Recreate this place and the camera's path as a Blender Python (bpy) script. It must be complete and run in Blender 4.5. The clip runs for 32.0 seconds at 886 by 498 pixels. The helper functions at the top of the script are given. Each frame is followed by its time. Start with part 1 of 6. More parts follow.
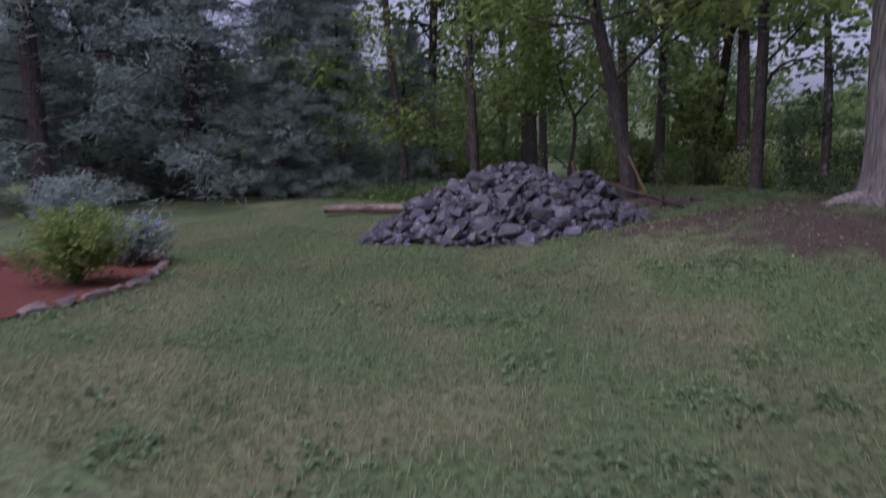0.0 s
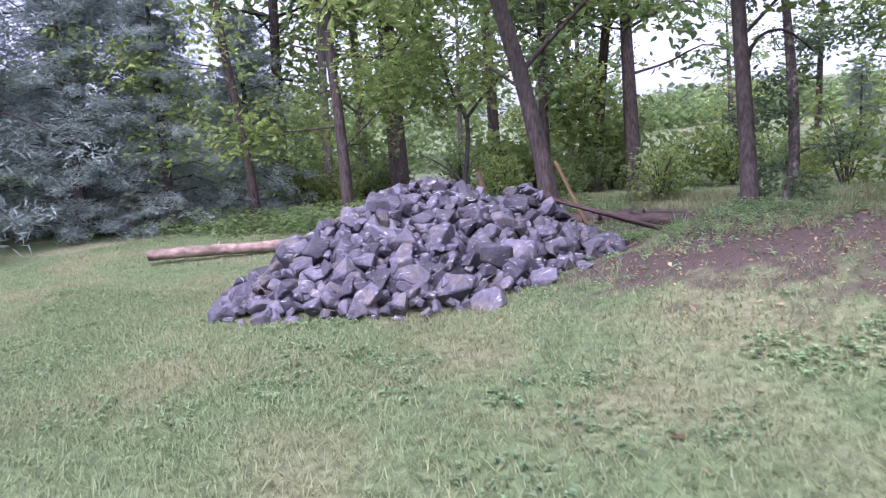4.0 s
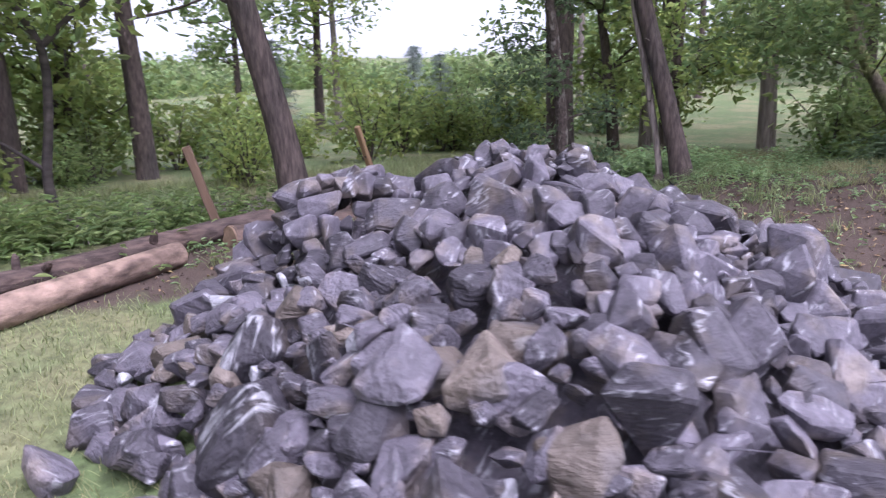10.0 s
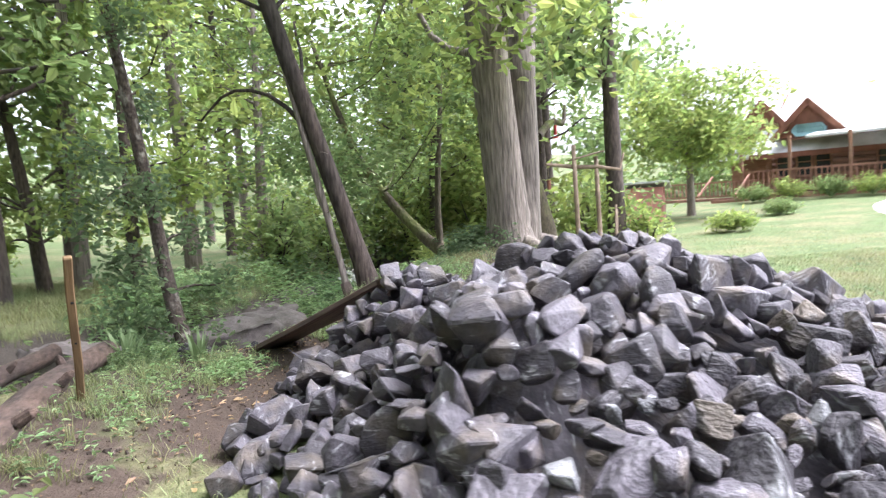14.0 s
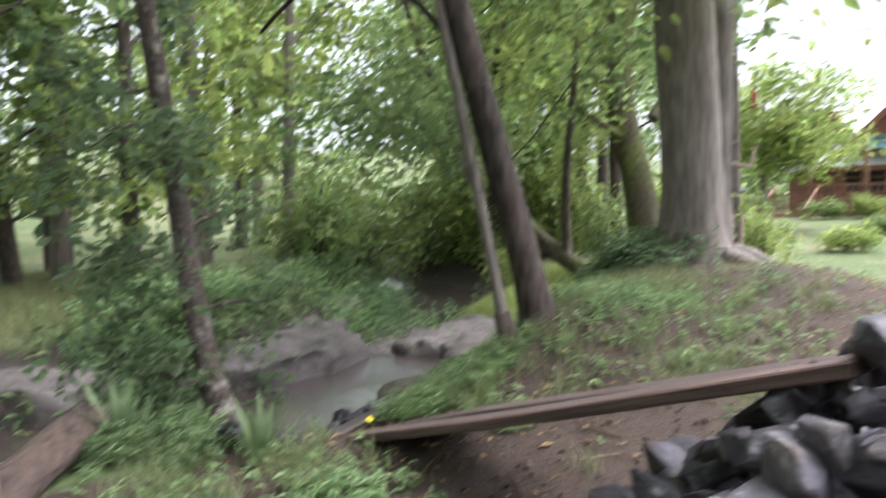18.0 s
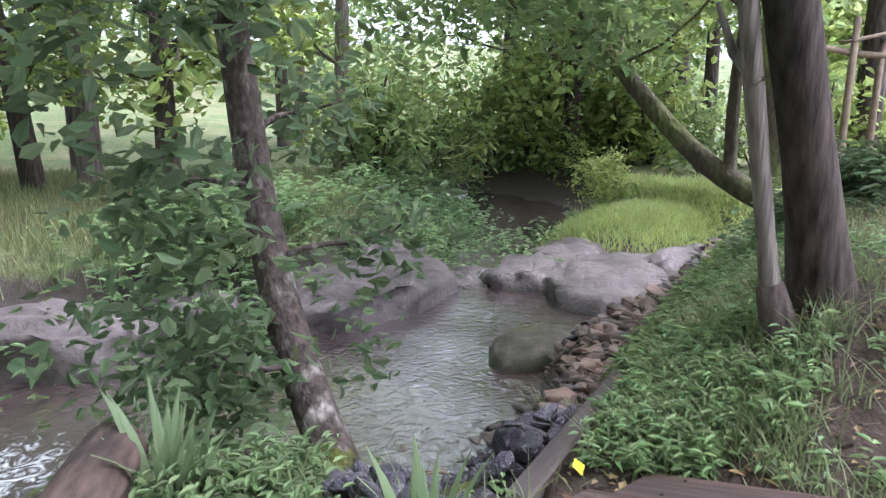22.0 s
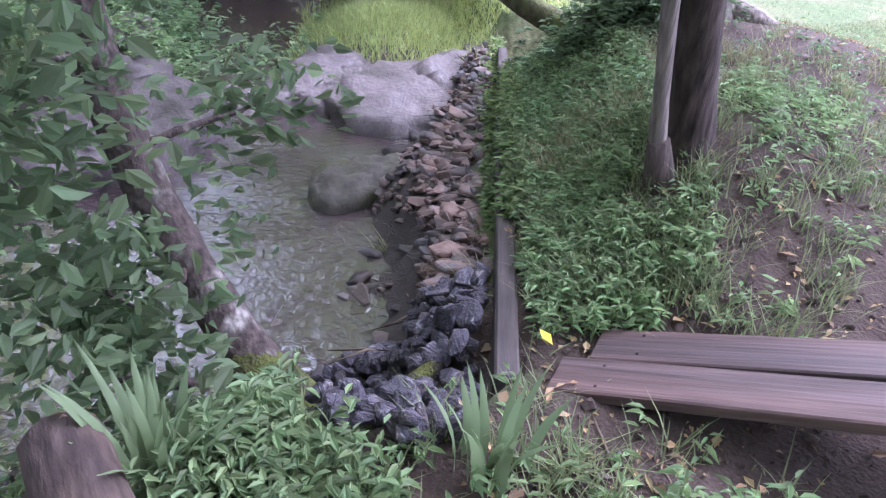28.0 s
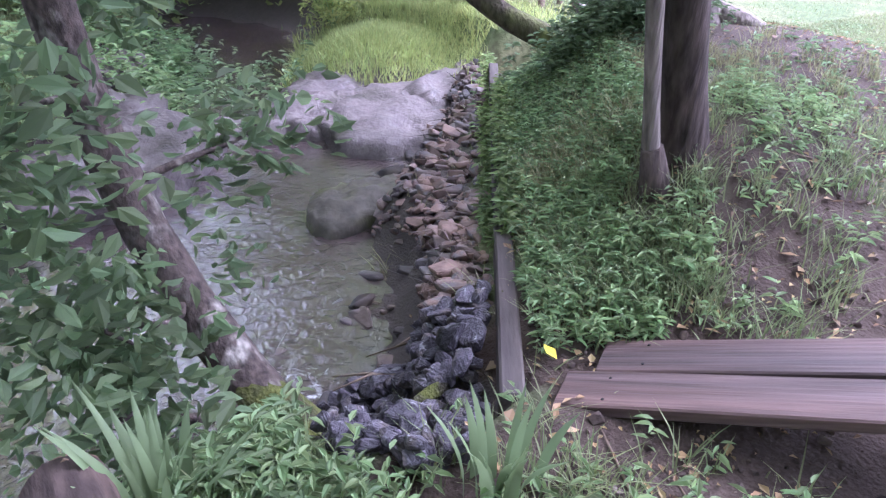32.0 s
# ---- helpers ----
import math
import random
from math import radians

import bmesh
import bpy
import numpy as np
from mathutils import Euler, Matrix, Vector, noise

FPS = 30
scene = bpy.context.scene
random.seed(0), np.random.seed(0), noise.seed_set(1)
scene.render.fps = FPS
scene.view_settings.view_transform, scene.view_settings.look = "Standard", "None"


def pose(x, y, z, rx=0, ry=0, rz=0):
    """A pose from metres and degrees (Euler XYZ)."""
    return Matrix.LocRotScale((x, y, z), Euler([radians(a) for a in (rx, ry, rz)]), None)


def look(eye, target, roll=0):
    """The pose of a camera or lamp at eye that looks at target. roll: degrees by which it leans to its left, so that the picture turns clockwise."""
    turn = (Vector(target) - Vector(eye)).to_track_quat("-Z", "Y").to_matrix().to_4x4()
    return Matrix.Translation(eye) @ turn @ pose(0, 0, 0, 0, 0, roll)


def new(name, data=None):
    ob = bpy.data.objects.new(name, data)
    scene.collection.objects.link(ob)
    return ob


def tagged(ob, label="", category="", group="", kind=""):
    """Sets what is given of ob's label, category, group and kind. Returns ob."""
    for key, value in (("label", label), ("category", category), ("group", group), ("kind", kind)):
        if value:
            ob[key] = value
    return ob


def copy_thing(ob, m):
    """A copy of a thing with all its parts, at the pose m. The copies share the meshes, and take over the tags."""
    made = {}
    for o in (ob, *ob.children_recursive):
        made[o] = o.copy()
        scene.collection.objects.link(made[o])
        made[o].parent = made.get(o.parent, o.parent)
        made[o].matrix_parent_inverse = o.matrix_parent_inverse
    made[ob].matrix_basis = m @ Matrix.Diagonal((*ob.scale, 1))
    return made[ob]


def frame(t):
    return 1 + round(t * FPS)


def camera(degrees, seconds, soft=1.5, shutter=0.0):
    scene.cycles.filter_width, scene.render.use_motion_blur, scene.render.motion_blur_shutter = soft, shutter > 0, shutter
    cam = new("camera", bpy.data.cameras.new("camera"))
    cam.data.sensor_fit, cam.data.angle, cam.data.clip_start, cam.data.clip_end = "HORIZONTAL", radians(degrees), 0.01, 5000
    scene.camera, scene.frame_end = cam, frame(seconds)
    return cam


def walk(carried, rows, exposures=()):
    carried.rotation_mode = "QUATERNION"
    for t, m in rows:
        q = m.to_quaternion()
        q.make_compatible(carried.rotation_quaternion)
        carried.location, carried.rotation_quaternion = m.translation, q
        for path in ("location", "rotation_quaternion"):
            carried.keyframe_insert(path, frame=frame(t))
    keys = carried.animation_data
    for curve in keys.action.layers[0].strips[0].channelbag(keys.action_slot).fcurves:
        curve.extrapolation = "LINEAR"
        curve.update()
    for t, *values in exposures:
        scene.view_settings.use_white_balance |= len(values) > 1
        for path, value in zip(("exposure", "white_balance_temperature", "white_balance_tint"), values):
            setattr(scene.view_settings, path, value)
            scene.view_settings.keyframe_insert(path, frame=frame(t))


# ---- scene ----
cam = camera(66.6, 32.0, soft=1.3, shutter=0.5)
PATH = [
    (0, (4.196, -3.053, 1.451), (3.135, -1.385, 1.149), -1.1),
    (0.5, (3.876, -2.645, 1.480), (2.863, -0.926, 1.341), -1.5),
    (1, (3.556, -2.298, 1.474), (2.611, -0.542, 1.319), -3.3),
    (1.5, (3.282, -1.971, 1.474), (2.363, -0.207, 1.267), -0.3),
    (2, (2.943, -1.658, 1.457), (2.075, 0.124, 1.187), -3.5),
    (2.5, (2.646, -1.338, 1.437), (1.770, 0.441, 1.179), -3.4),
    (3, (2.367, -1.024, 1.444), (1.566, 0.787, 1.164), -2.5),
    (3.5, (2.071, -0.617, 1.425), (1.386, 1.242, 1.151), -4.0),
    (5.5, (0.748, 0.609, 1.574), (0.187, 2.505, 1.269), -2.1),
    (6, (0.271, 1.046, 1.513), (-0.266, 2.949, 1.212), -4.4),
    (6.5, (-0.200, 1.454, 1.482), (-0.669, 3.375, 1.183), -3.1),
    (7, (-0.642, 1.936, 1.428), (-0.850, 3.873, 0.974), -5.0),
    (7.5, (-1.199, 2.289, 1.487), (-1.148, 4.237, 1.037), -6.3),
    (8, (-1.884, 2.675, 1.486), (-1.557, 4.596, 1.035), -4.7),
    (8.5, (-2.436, 3.210, 1.445), (-1.859, 5.059, 0.946), -1.5),
    (9, (-2.956, 3.665, 1.397), (-2.046, 5.386, 0.942), -3.2),
    (9.5, (-3.384, 4.147, 1.347), (-2.244, 5.733, 0.916), -4.4),
    (10, (-3.772, 4.695, 1.375), (-2.516, 6.194, 0.957), -1.8),
    (10.5, (-4.104, 5.134, 1.401), (-2.644, 6.433, 0.974), -2.8),
    (11, (-4.368, 5.765, 1.393), (-2.731, 6.860, 1.042), -2.3),
    (11.5, (-4.624, 6.333, 1.363), (-2.845, 7.196, 1.062), -0.8),
    (12, (-4.764, 6.875, 1.308), (-2.869, 7.466, 1.064), -2.6),
    (12.5, (-4.770, 7.363, 1.356), (-2.820, 7.756, 1.148), -5.3),
    (13, (-4.857, 7.842, 1.377), (-2.871, 7.941, 1.164), -6.5),
    (13.5, (-4.798, 8.318, 1.360), (-2.818, 8.117, 1.160), -8.1),
    (14, (-4.695, 8.831, 1.394), (-2.727, 8.504, 1.250), -3.8),
    (14.5, (-4.465, 9.308, 1.391), (-2.567, 8.702, 1.220), -3.9),
    (16.5, (-2.259, 9.533, 1.332), (-0.414, 8.771, 1.222), -1.6),
    (17, (-1.980, 9.602, 1.292), (-0.143, 8.828, 1.128), -0.3),
    (17.5, (-1.654, 9.608, 1.309), (0.214, 8.907, 1.172), -2.3),
    (18, (-1.451, 9.807, 1.282), (0.513, 9.455, 1.142), -0.8),
    (18.5, (-1.380, 9.939, 1.290), (0.566, 9.789, 0.856), -2.8),
    (19, (-1.107, 9.962, 1.278), (0.851, 9.800, 0.905), -1.0),
    (19.5, (-0.856, 10.011, 1.266), (1.092, 9.804, 0.863), 3.9),
    (20, (-0.600, 10.122, 1.255), (1.323, 9.791, 0.820), 4.1),
    (20.5, (-0.333, 10.181, 1.236), (1.577, 9.798, 0.780), 0.7),
    (21, (-0.104, 10.223, 1.236), (1.811, 9.872, 0.776), 2.9),
    (21.5, (0.140, 10.297, 1.245), (2.047, 9.917, 0.773), 3.2),
    (22, (0.294, 10.292, 1.268), (2.230, 10.033, 0.835), 0.4),
    (22.5, (0.420, 10.530, 1.313), (2.324, 10.170, 0.819), 2.3),
    (23, (0.501, 10.811, 1.367), (2.296, 10.219, 0.712), 2.0),
    (23.5, (0.700, 10.828, 1.473), (2.307, 10.258, 0.428), -3.4),
    (24, (0.836, 10.842, 1.447), (2.375, 9.992, 0.493), 0.0),
    (24.5, (0.874, 10.948, 1.455), (2.344, 9.933, 0.554), -0.1),
    (25, (0.850, 10.978, 1.442), (2.393, 10.039, 0.583), -3.2),
    (25.5, (0.848, 10.980, 1.448), (2.384, 10.056, 0.560), -3.6),
    (27.5, (0.883, 11.074, 1.532), (2.344, 10.104, 0.570), 2.6),
    (28, (0.885, 11.073, 1.529), (2.288, 10.043, 0.544), 5.3),
    (28.5, (0.883, 11.069, 1.526), (2.287, 10.029, 0.552), 4.1),
    (29, (0.881, 11.060, 1.522), (2.260, 10.005, 0.528), 3.6),
    (29.5, (0.883, 11.060, 1.517), (2.268, 10.015, 0.523), 3.2),
    (30, (0.888, 11.060, 1.514), (2.268, 10.010, 0.518), 4.1),
    (30.5, (0.891, 11.055, 1.518), (2.274, 10.002, 0.529), 3.5),
    (31, (0.901, 11.058, 1.518), (2.283, 10.016, 0.516), 2.7),
    (31.5, (0.893, 11.055, 1.530), (2.321, 10.030, 0.577), 1.2),
    (32, (0.886, 11.047, 1.532), (2.317, 10.014, 0.591), 1.9),
]
EXPO = [(0.0, -0.35, 5350, 37), (0.4, 0.9, 5350, 37), (1.0, 1.4, 5350, 39), (6.0, 1.5, 5300, 38), (8.0, 1.45, 5400, 37), (10.0, 1.45, 5600, 32),
        (12.0, 1.75, 5850, 23), (14.5, 2.25, 6000, 15), (15.5, 2.15, 6000, 15), (17.0, 1.45, 6000, 15), (18.2, 1.98, 6000, 14), (20.0, 2.15, 5800, 16),
        (24.0, 2.22, 5450, 29), (25.0, 2.3, 5350, 33), (27.0, 2.3, 5200, 36), (32.0, 2.4, 5150, 37)]
walk(cam, [(t, look(eye, target, roll)) for t, eye, target, roll in PATH], EXPO)

# ---- light: overcast summer day ----
world = bpy.data.worlds.new("world")
scene.world = world
world.use_nodes = True
wn, wl = world.node_tree.nodes, world.node_tree.links
wn.clear()
sky = wn.new("ShaderNodeTexSky")
sky.sky_type, sky.sun_disc = "NISHITA", False
sky.sun_elevation, sky.sun_rotation = radians(58), radians(200)
sky.air_density, sky.dust_density = 1.0, 4.0
pale = wn.new("ShaderNodeHueSaturation")
pale.inputs["Saturation"].default_value = 0.22
wl.new(sky.outputs[0], pale.inputs["Color"])
bg = wn.new("ShaderNodeBackground")
bg.inputs["Strength"].default_value = 0.15
wl.new(pale.outputs[0], bg.inputs["Color"])
wl.new(bg.outputs[0], wn.new("ShaderNodeOutputWorld").inputs["Surface"])
sun = new("sun", bpy.data.lights.new("sun", "SUN"))
sun.data.energy, sun.data.angle, sun.data.color = 1.85, radians(40), (1.0, 0.97, 0.93)
sun.matrix_world = look((0, 0, 40), (0 - 8, 0 + 22, 0))


# ---- materials ----
def material(name, base, rough=0.8, scale=6.0, var=0.35, bump=0.3, bump_scale=40.0, second=None, mix=0.5, mix_scale=1.5, per_object=0.0,
             per_island=0.0, stretch=None, metal=0.0, spec=0.3, translucent=0.0, hue=0.0):
    """Two scales of colour variation, fine relief, and a little difference from piece to piece."""
    m = bpy.data.materials.new(name)
    m.use_nodes = True
    n, l = m.node_tree.nodes, m.node_tree.links
    p = n["Principled BSDF"]
    p.inputs["Roughness"].default_value, p.inputs["Metallic"].default_value = rough, metal
    p.inputs["Specular IOR Level"].default_value = spec
    tc = n.new("ShaderNodeTexCoord")
    mp = n.new("ShaderNodeMapping")
    l.new(tc.outputs["Object"], mp.inputs["Vector"])
    if stretch:
        mp.inputs["Scale"].default_value = stretch
    fine = n.new("ShaderNodeTexNoise")
    fine.inputs["Scale"].default_value, fine.inputs["Detail"].default_value = scale, 8
    l.new(mp.outputs[0], fine.inputs["Vector"])
    broad = n.new("ShaderNodeTexNoise")
    broad.inputs["Scale"].default_value, broad.inputs["Detail"].default_value = mix_scale, 3
    l.new(mp.outputs[0], broad.inputs["Vector"])
    two = n.new("ShaderNodeMix")
    two.data_type = "RGBA"
    two.inputs["A"].default_value = (*base, 1)
    two.inputs["B"].default_value = (*(second or [c * 0.7 for c in base]), 1)
    cr = n.new("ShaderNodeMapRange")
    cr.inputs["From Min"].default_value, cr.inputs["From Max"].default_value = 0.62 - mix * 0.35, 0.8 - mix * 0.35
    l.new(broad.outputs["Fac"], cr.inputs["Value"])
    l.new(cr.outputs[0], two.inputs["Factor"])
    hsv = n.new("ShaderNodeHueSaturation")
    l.new(two.outputs["Result"], hsv.inputs["Color"])
    vr = n.new("ShaderNodeMapRange")
    vr.inputs["From Min"].default_value, vr.inputs["From Max"].default_value = 0.25, 0.75
    vr.inputs["To Min"].default_value, vr.inputs["To Max"].default_value = 1 - var, 1 + var
    l.new(fine.outputs["Fac"], vr.inputs["Value"])
    value = vr.outputs[0]
    if per_object or per_island:
        src = n.new("ShaderNodeObjectInfo").outputs["Random"] if per_object else n.new("ShaderNodeNewGeometry").outputs["Random Per Island"]
        k = per_object or per_island
        rr = n.new("ShaderNodeMapRange")
        rr.inputs["To Min"].default_value, rr.inputs["To Max"].default_value = 1 - k, 1 + k
        l.new(src, rr.inputs["Value"])
        mul = n.new("ShaderNodeMath")
        mul.operation = "MULTIPLY"
        l.new(value, mul.inputs[0]), l.new(rr.outputs[0], mul.inputs[1])
        value = mul.outputs[0]
        if hue:
            hr = n.new("ShaderNodeMapRange")
            hr.inputs["To Min"].default_value, hr.inputs["To Max"].default_value = 0.5 - hue, 0.5 + hue
            sep = n.new("ShaderNodeMath")
            sep.operation = "MULTIPLY"
            sep.inputs[1].default_value = 7.31
            fr = n.new("ShaderNodeMath")
            fr.operation = "FRACT"
            l.new(src, sep.inputs[0]), l.new(sep.outputs[0], fr.inputs[0]), l.new(fr.outputs[0], hr.inputs["Value"])
            l.new(hr.outputs[0], hsv.inputs["Hue"])
    l.new(value, hsv.inputs["Value"])
    l.new(hsv.outputs[0], p.inputs["Base Color"])
    if bump:
        bn = n.new("ShaderNodeTexNoise")
        bn.inputs["Scale"].default_value, bn.inputs["Detail"].default_value = bump_scale, 6
        l.new(mp.outputs[0], bn.inputs["Vector"])
        b = n.new("ShaderNodeBump")
        b.inputs["Strength"].default_value, b.inputs["Distance"].default_value = bump, 0.02
        l.new(bn.outputs["Fac"], b.inputs["Height"])
        l.new(b.outputs[0], p.inputs["Normal"])
    if translucent:
        tr = n.new("ShaderNodeBsdfTranslucent")
        l.new(hsv.outputs[0], tr.inputs["Color"])
        ms = n.new("ShaderNodeMixShader")
        ms.inputs[0].default_value = translucent
        l.new(p.outputs[0], ms.inputs[1]), l.new(tr.outputs[0], ms.inputs[2])
        l.new(ms.outputs[0], n["Material Output"].inputs["Surface"])
    return m


def leafy(name, base, second, spread=0.35, tr=0.6, rough=0.55):
    return material(name, base, rough, 0.6, 0.15, 0, 1, second, 0.5, 0.35, per_island=spread, translucent=tr, spec=0.4, hue=0.02)


def rock_material(name, base, second, per_object, per_island, vein=0.5, unit=1.0):
    """Cleaved slate: fine layering across the piece, pale quartz streaks in patches."""
    m = material(name, base, 0.6, 5.0 * unit, 0.35, 0.0, 28.0, second, 0.35, 1.3 * unit, per_object, per_island, spec=0.3)
    n, l = m.node_tree.nodes, m.node_tree.links
    p = n["Principled BSDF"]
    old = p.inputs["Base Color"].links[0].from_socket
    tc = n.new("ShaderNodeTexCoord")
    rnd = n.new("ShaderNodeObjectInfo").outputs["Random"] if per_object else n.new("ShaderNodeNewGeometry").outputs["Random Per Island"]
    sc = n.new("ShaderNodeVectorMath")
    sc.operation = "SCALE"
    sc.inputs[0].default_value = (17.0, 31.0, 23.0)
    l.new(rnd, sc.inputs["Scale"])
    add = n.new("ShaderNodeVectorMath")
    add.operation = "ADD"
    l.new(tc.outputs["Object"], add.inputs[0]), l.new(sc.outputs[0], add.inputs[1])
    turn = n.new("ShaderNodeVectorRotate")
    turn.inputs["Axis"].default_value = (0.6, 0.7, 0.38)
    ang = n.new("ShaderNodeMath")
    ang.operation = "MULTIPLY"
    ang.inputs[1].default_value = 1.6
    l.new(rnd, ang.inputs[0]), l.new(ang.outputs[0], turn.inputs["Angle"]), l.new(add.outputs[0], turn.inputs["Vector"])
    long = n.new("ShaderNodeMapping")
    long.inputs["Scale"].default_value = (1.6 * unit, 1.6 * unit, 6.5 * unit)
    l.new(turn.outputs[0], long.inputs["Vector"])
    streak = n.new("ShaderNodeTexNoise")
    streak.inputs["Scale"].default_value, streak.inputs["Detail"].default_value, streak.inputs["Distortion"].default_value = 1.3, 6, 0.9
    l.new(long.outputs[0], streak.inputs["Vector"])
    patch = n.new("ShaderNodeTexNoise")
    patch.inputs["Scale"].default_value, patch.inputs["Detail"].default_value = 2.1 * unit, 3
    l.new(add.outputs[0], patch.inputs["Vector"])

    def ramp(src, lo, hi, top=1.0):
        r = n.new("ShaderNodeMapRange")
        r.inputs["From Min"].default_value, r.inputs["From Max"].default_value, r.inputs["To Max"].default_value = lo, hi, top
        l.new(src, r.inputs["Value"])
        return r.outputs[0]

    mm = n.new("ShaderNodeMath")
    mm.operation = "MULTIPLY"
    l.new(ramp(streak.outputs["Fac"], 0.55, 0.64, vein), mm.inputs[0]), l.new(ramp(patch.outputs["Fac"], 0.5, 0.6), mm.inputs[1])
    mix = n.new("ShaderNodeMix")
    mix.data_type = "RGBA"
    mix.inputs["B"].default_value = (0.50, 0.50, 0.53, 1)
    l.new(mm.outputs[0], mix.inputs["Factor"]), l.new(old, mix.inputs["A"])
    l.new(mix.outputs["Result"], p.inputs["Base Color"])
    fine = n.new("ShaderNodeTexNoise")
    fine.inputs["Scale"].default_value, fine.inputs["Detail"].default_value = 12 * unit, 7
    l.new(add.outputs[0], fine.inputs["Vector"])
    height = n.new("ShaderNodeMath")
    height.operation = "MULTIPLY_ADD"
    height.inputs[1].default_value = 1.5
    l.new(streak.outputs["Fac"], height.inputs[0]), l.new(fine.outputs["Fac"], height.inputs[2])
    bp = n.new("ShaderNodeBump")
    bp.inputs["Strength"].default_value, bp.inputs["Distance"].default_value = 0.45, 0.06 / unit
    l.new(height.outputs[0], bp.inputs["Height"]), l.new(bp.outputs[0], p.inputs["Normal"])
    return m


ROCK = rock_material("slate_rock", (0.074, 0.067, 0.080), (0.105, 0.088, 0.080), 0.5, 0.0, 0.5)
ROCK_REST = rock_material("slate_rock_heap", (0.074, 0.067, 0.080), (0.105, 0.088, 0.080), 0.0, 0.5, 0.5, 4.5)
QUARTZ = rock_material("quartz_rock", (0.28, 0.28, 0.30), (0.12, 0.12, 0.13), 0.25, 0.0, 0.9)
TAN_ROCK = rock_material("tan_rock", (0.115, 0.095, 0.08), (0.08, 0.075, 0.08), 0.3, 0.0, 0.2)
BOULDER = rock_material("pale_bedrock", (0.145, 0.122, 0.118), (0.06, 0.053, 0.042), 0.12, 0.0, 0.12, 2.0)
BOULDER_MOSS = material("mossy_wet_rock", (0.088, 0.080, 0.062), 0.7, 9, 0.4, 0.5, 26, (0.10, 0.105, 0.045), 0.45, 2.6)
COBBLE = material("creek_cobble", (0.165, 0.112, 0.09), 0.65, 12, 0.35, 0.3, 40, (0.12, 0.11, 0.11), 0.5, 3.0, per_island=0.5)
BARK = material("brown_bark", (0.072, 0.055, 0.048), 0.95, 26, 0.7, 1.0, 22, (0.045, 0.038, 0.034), 0.5, 2.0, stretch=(1, 1, 0.24))
BARK_GREY = material("grey_bark", (0.20, 0.17, 0.15), 0.95, 34, 0.65, 1.0, 38, (0.13, 0.112, 0.10), 0.5, 1.5, stretch=(1, 1, 0.10))
MOSS = material("green_moss", (0.09, 0.10, 0.025), 1.0, 40, 0.5, 1.0, 70, (0.05, 0.045, 0.03), 0.5, 9.0)
BARK_SPOT = material("mottled_bark", (0.075, 0.058, 0.05), 0.95, 34, 0.7, 1.0, 30, (0.25, 0.23, 0.20), 0.28, 11.0, stretch=(1, 1, 0.7))
LOG_PALE = material("barkless_log", (0.22, 0.155, 0.12), 0.9, 16, 0.6, 0.9, 24, (0.095, 0.066, 0.052), 0.5, 3.0, stretch=(0.5, 0.5, 1))
BARK_MOSS = material("mossy_bark", (0.085, 0.07, 0.05), 0.95, 26, 0.5, 0.9, 34, (0.12, 0.135, 0.045), 0.5, 2.4, stretch=(1, 1, 0.5))
LOG_BARK = material("weathered_log", (0.062, 0.045, 0.039), 0.95, 26, 0.6, 0.9, 30, (0.105, 0.072, 0.058), 0.5, 3.5, stretch=(0.3, 1, 1))
LOG_END = material("cut_log_end", (0.22, 0.15, 0.10), 0.9, 14, 0.35, 0.3, 30, (0.14, 0.095, 0.065))
POST = material("post_wood", (0.19, 0.12, 0.062), 0.85, 18, 0.4, 0.4, 40, (0.12, 0.08, 0.045), 0.5, 3, stretch=(1, 1, 0.12))
POST_DARK = material("old_post_wood", (0.11, 0.07, 0.045), 0.9, 10, 0.35, 0.4, 30, (0.07, 0.05, 0.035), 0.5, 2, stretch=(1, 1, 0.12))
PLANK = material("weathered_plank", (0.092, 0.058, 0.05), 0.65, 30, 0.65, 0.4, 60, (0.062, 0.047, 0.045), 0.5, 5, stretch=(0.05, 1, 1), per_object=0.2, spec=0.4)
TIMBER = material("wet_timber", (0.06, 0.05, 0.046), 0.8, 18, 0.5, 0.4, 30, (0.09, 0.075, 0.065), 0.5, 1.5, stretch=(0.15, 1, 1))
MULCH = material("red_mulch", (0.15, 0.045, 0.032), 1.0, 30, 0.5, 1.0, 60, (0.13, 0.04, 0.03))
EDGE_STONE = material("edging_stone", (0.17, 0.12, 0.105), 0.9, 9, 0.35, 0.6, 30, (0.2, 0.17, 0.16), per_object=0.3)
LEAF = leafy("maple_leaves", (0.225, 0.30, 0.115), (0.18, 0.25, 0.105), 0.4, 0.7)
LEAF_DARK = leafy("dark_green_leaves", (0.165, 0.23, 0.115), (0.13, 0.19, 0.10), 0.4, 0.65)
LEAF_LIGHT = leafy("light_leaves", (0.29, 0.36, 0.11), (0.225, 0.30, 0.10), 0.4, 0.7)
NEEDLE = leafy("pine_needles", (0.33, 0.385, 0.345), (0.25, 0.30, 0.27), 0.35, 0.5)
BLADE = leafy("grass_blades", (0.20, 0.245, 0.11), (0.235, 0.235, 0.115), 0.35, 0.45)
WEED = leafy("weed_leaves", (0.25, 0.355, 0.16), (0.185, 0.28, 0.13), 0.45, 0.45, 0.45)
SWORD = leafy("iris_leaves", (0.19, 0.27, 0.13), (0.14, 0.22, 0.11), 0.3, 0.4)
# island grass and bush: open-sky light is put into this raised colour
GRASS_LIT = leafy("lit_island_grass", (0.42, 0.48, 0.17), (0.34, 0.41, 0.15), 0.3, 0.5)
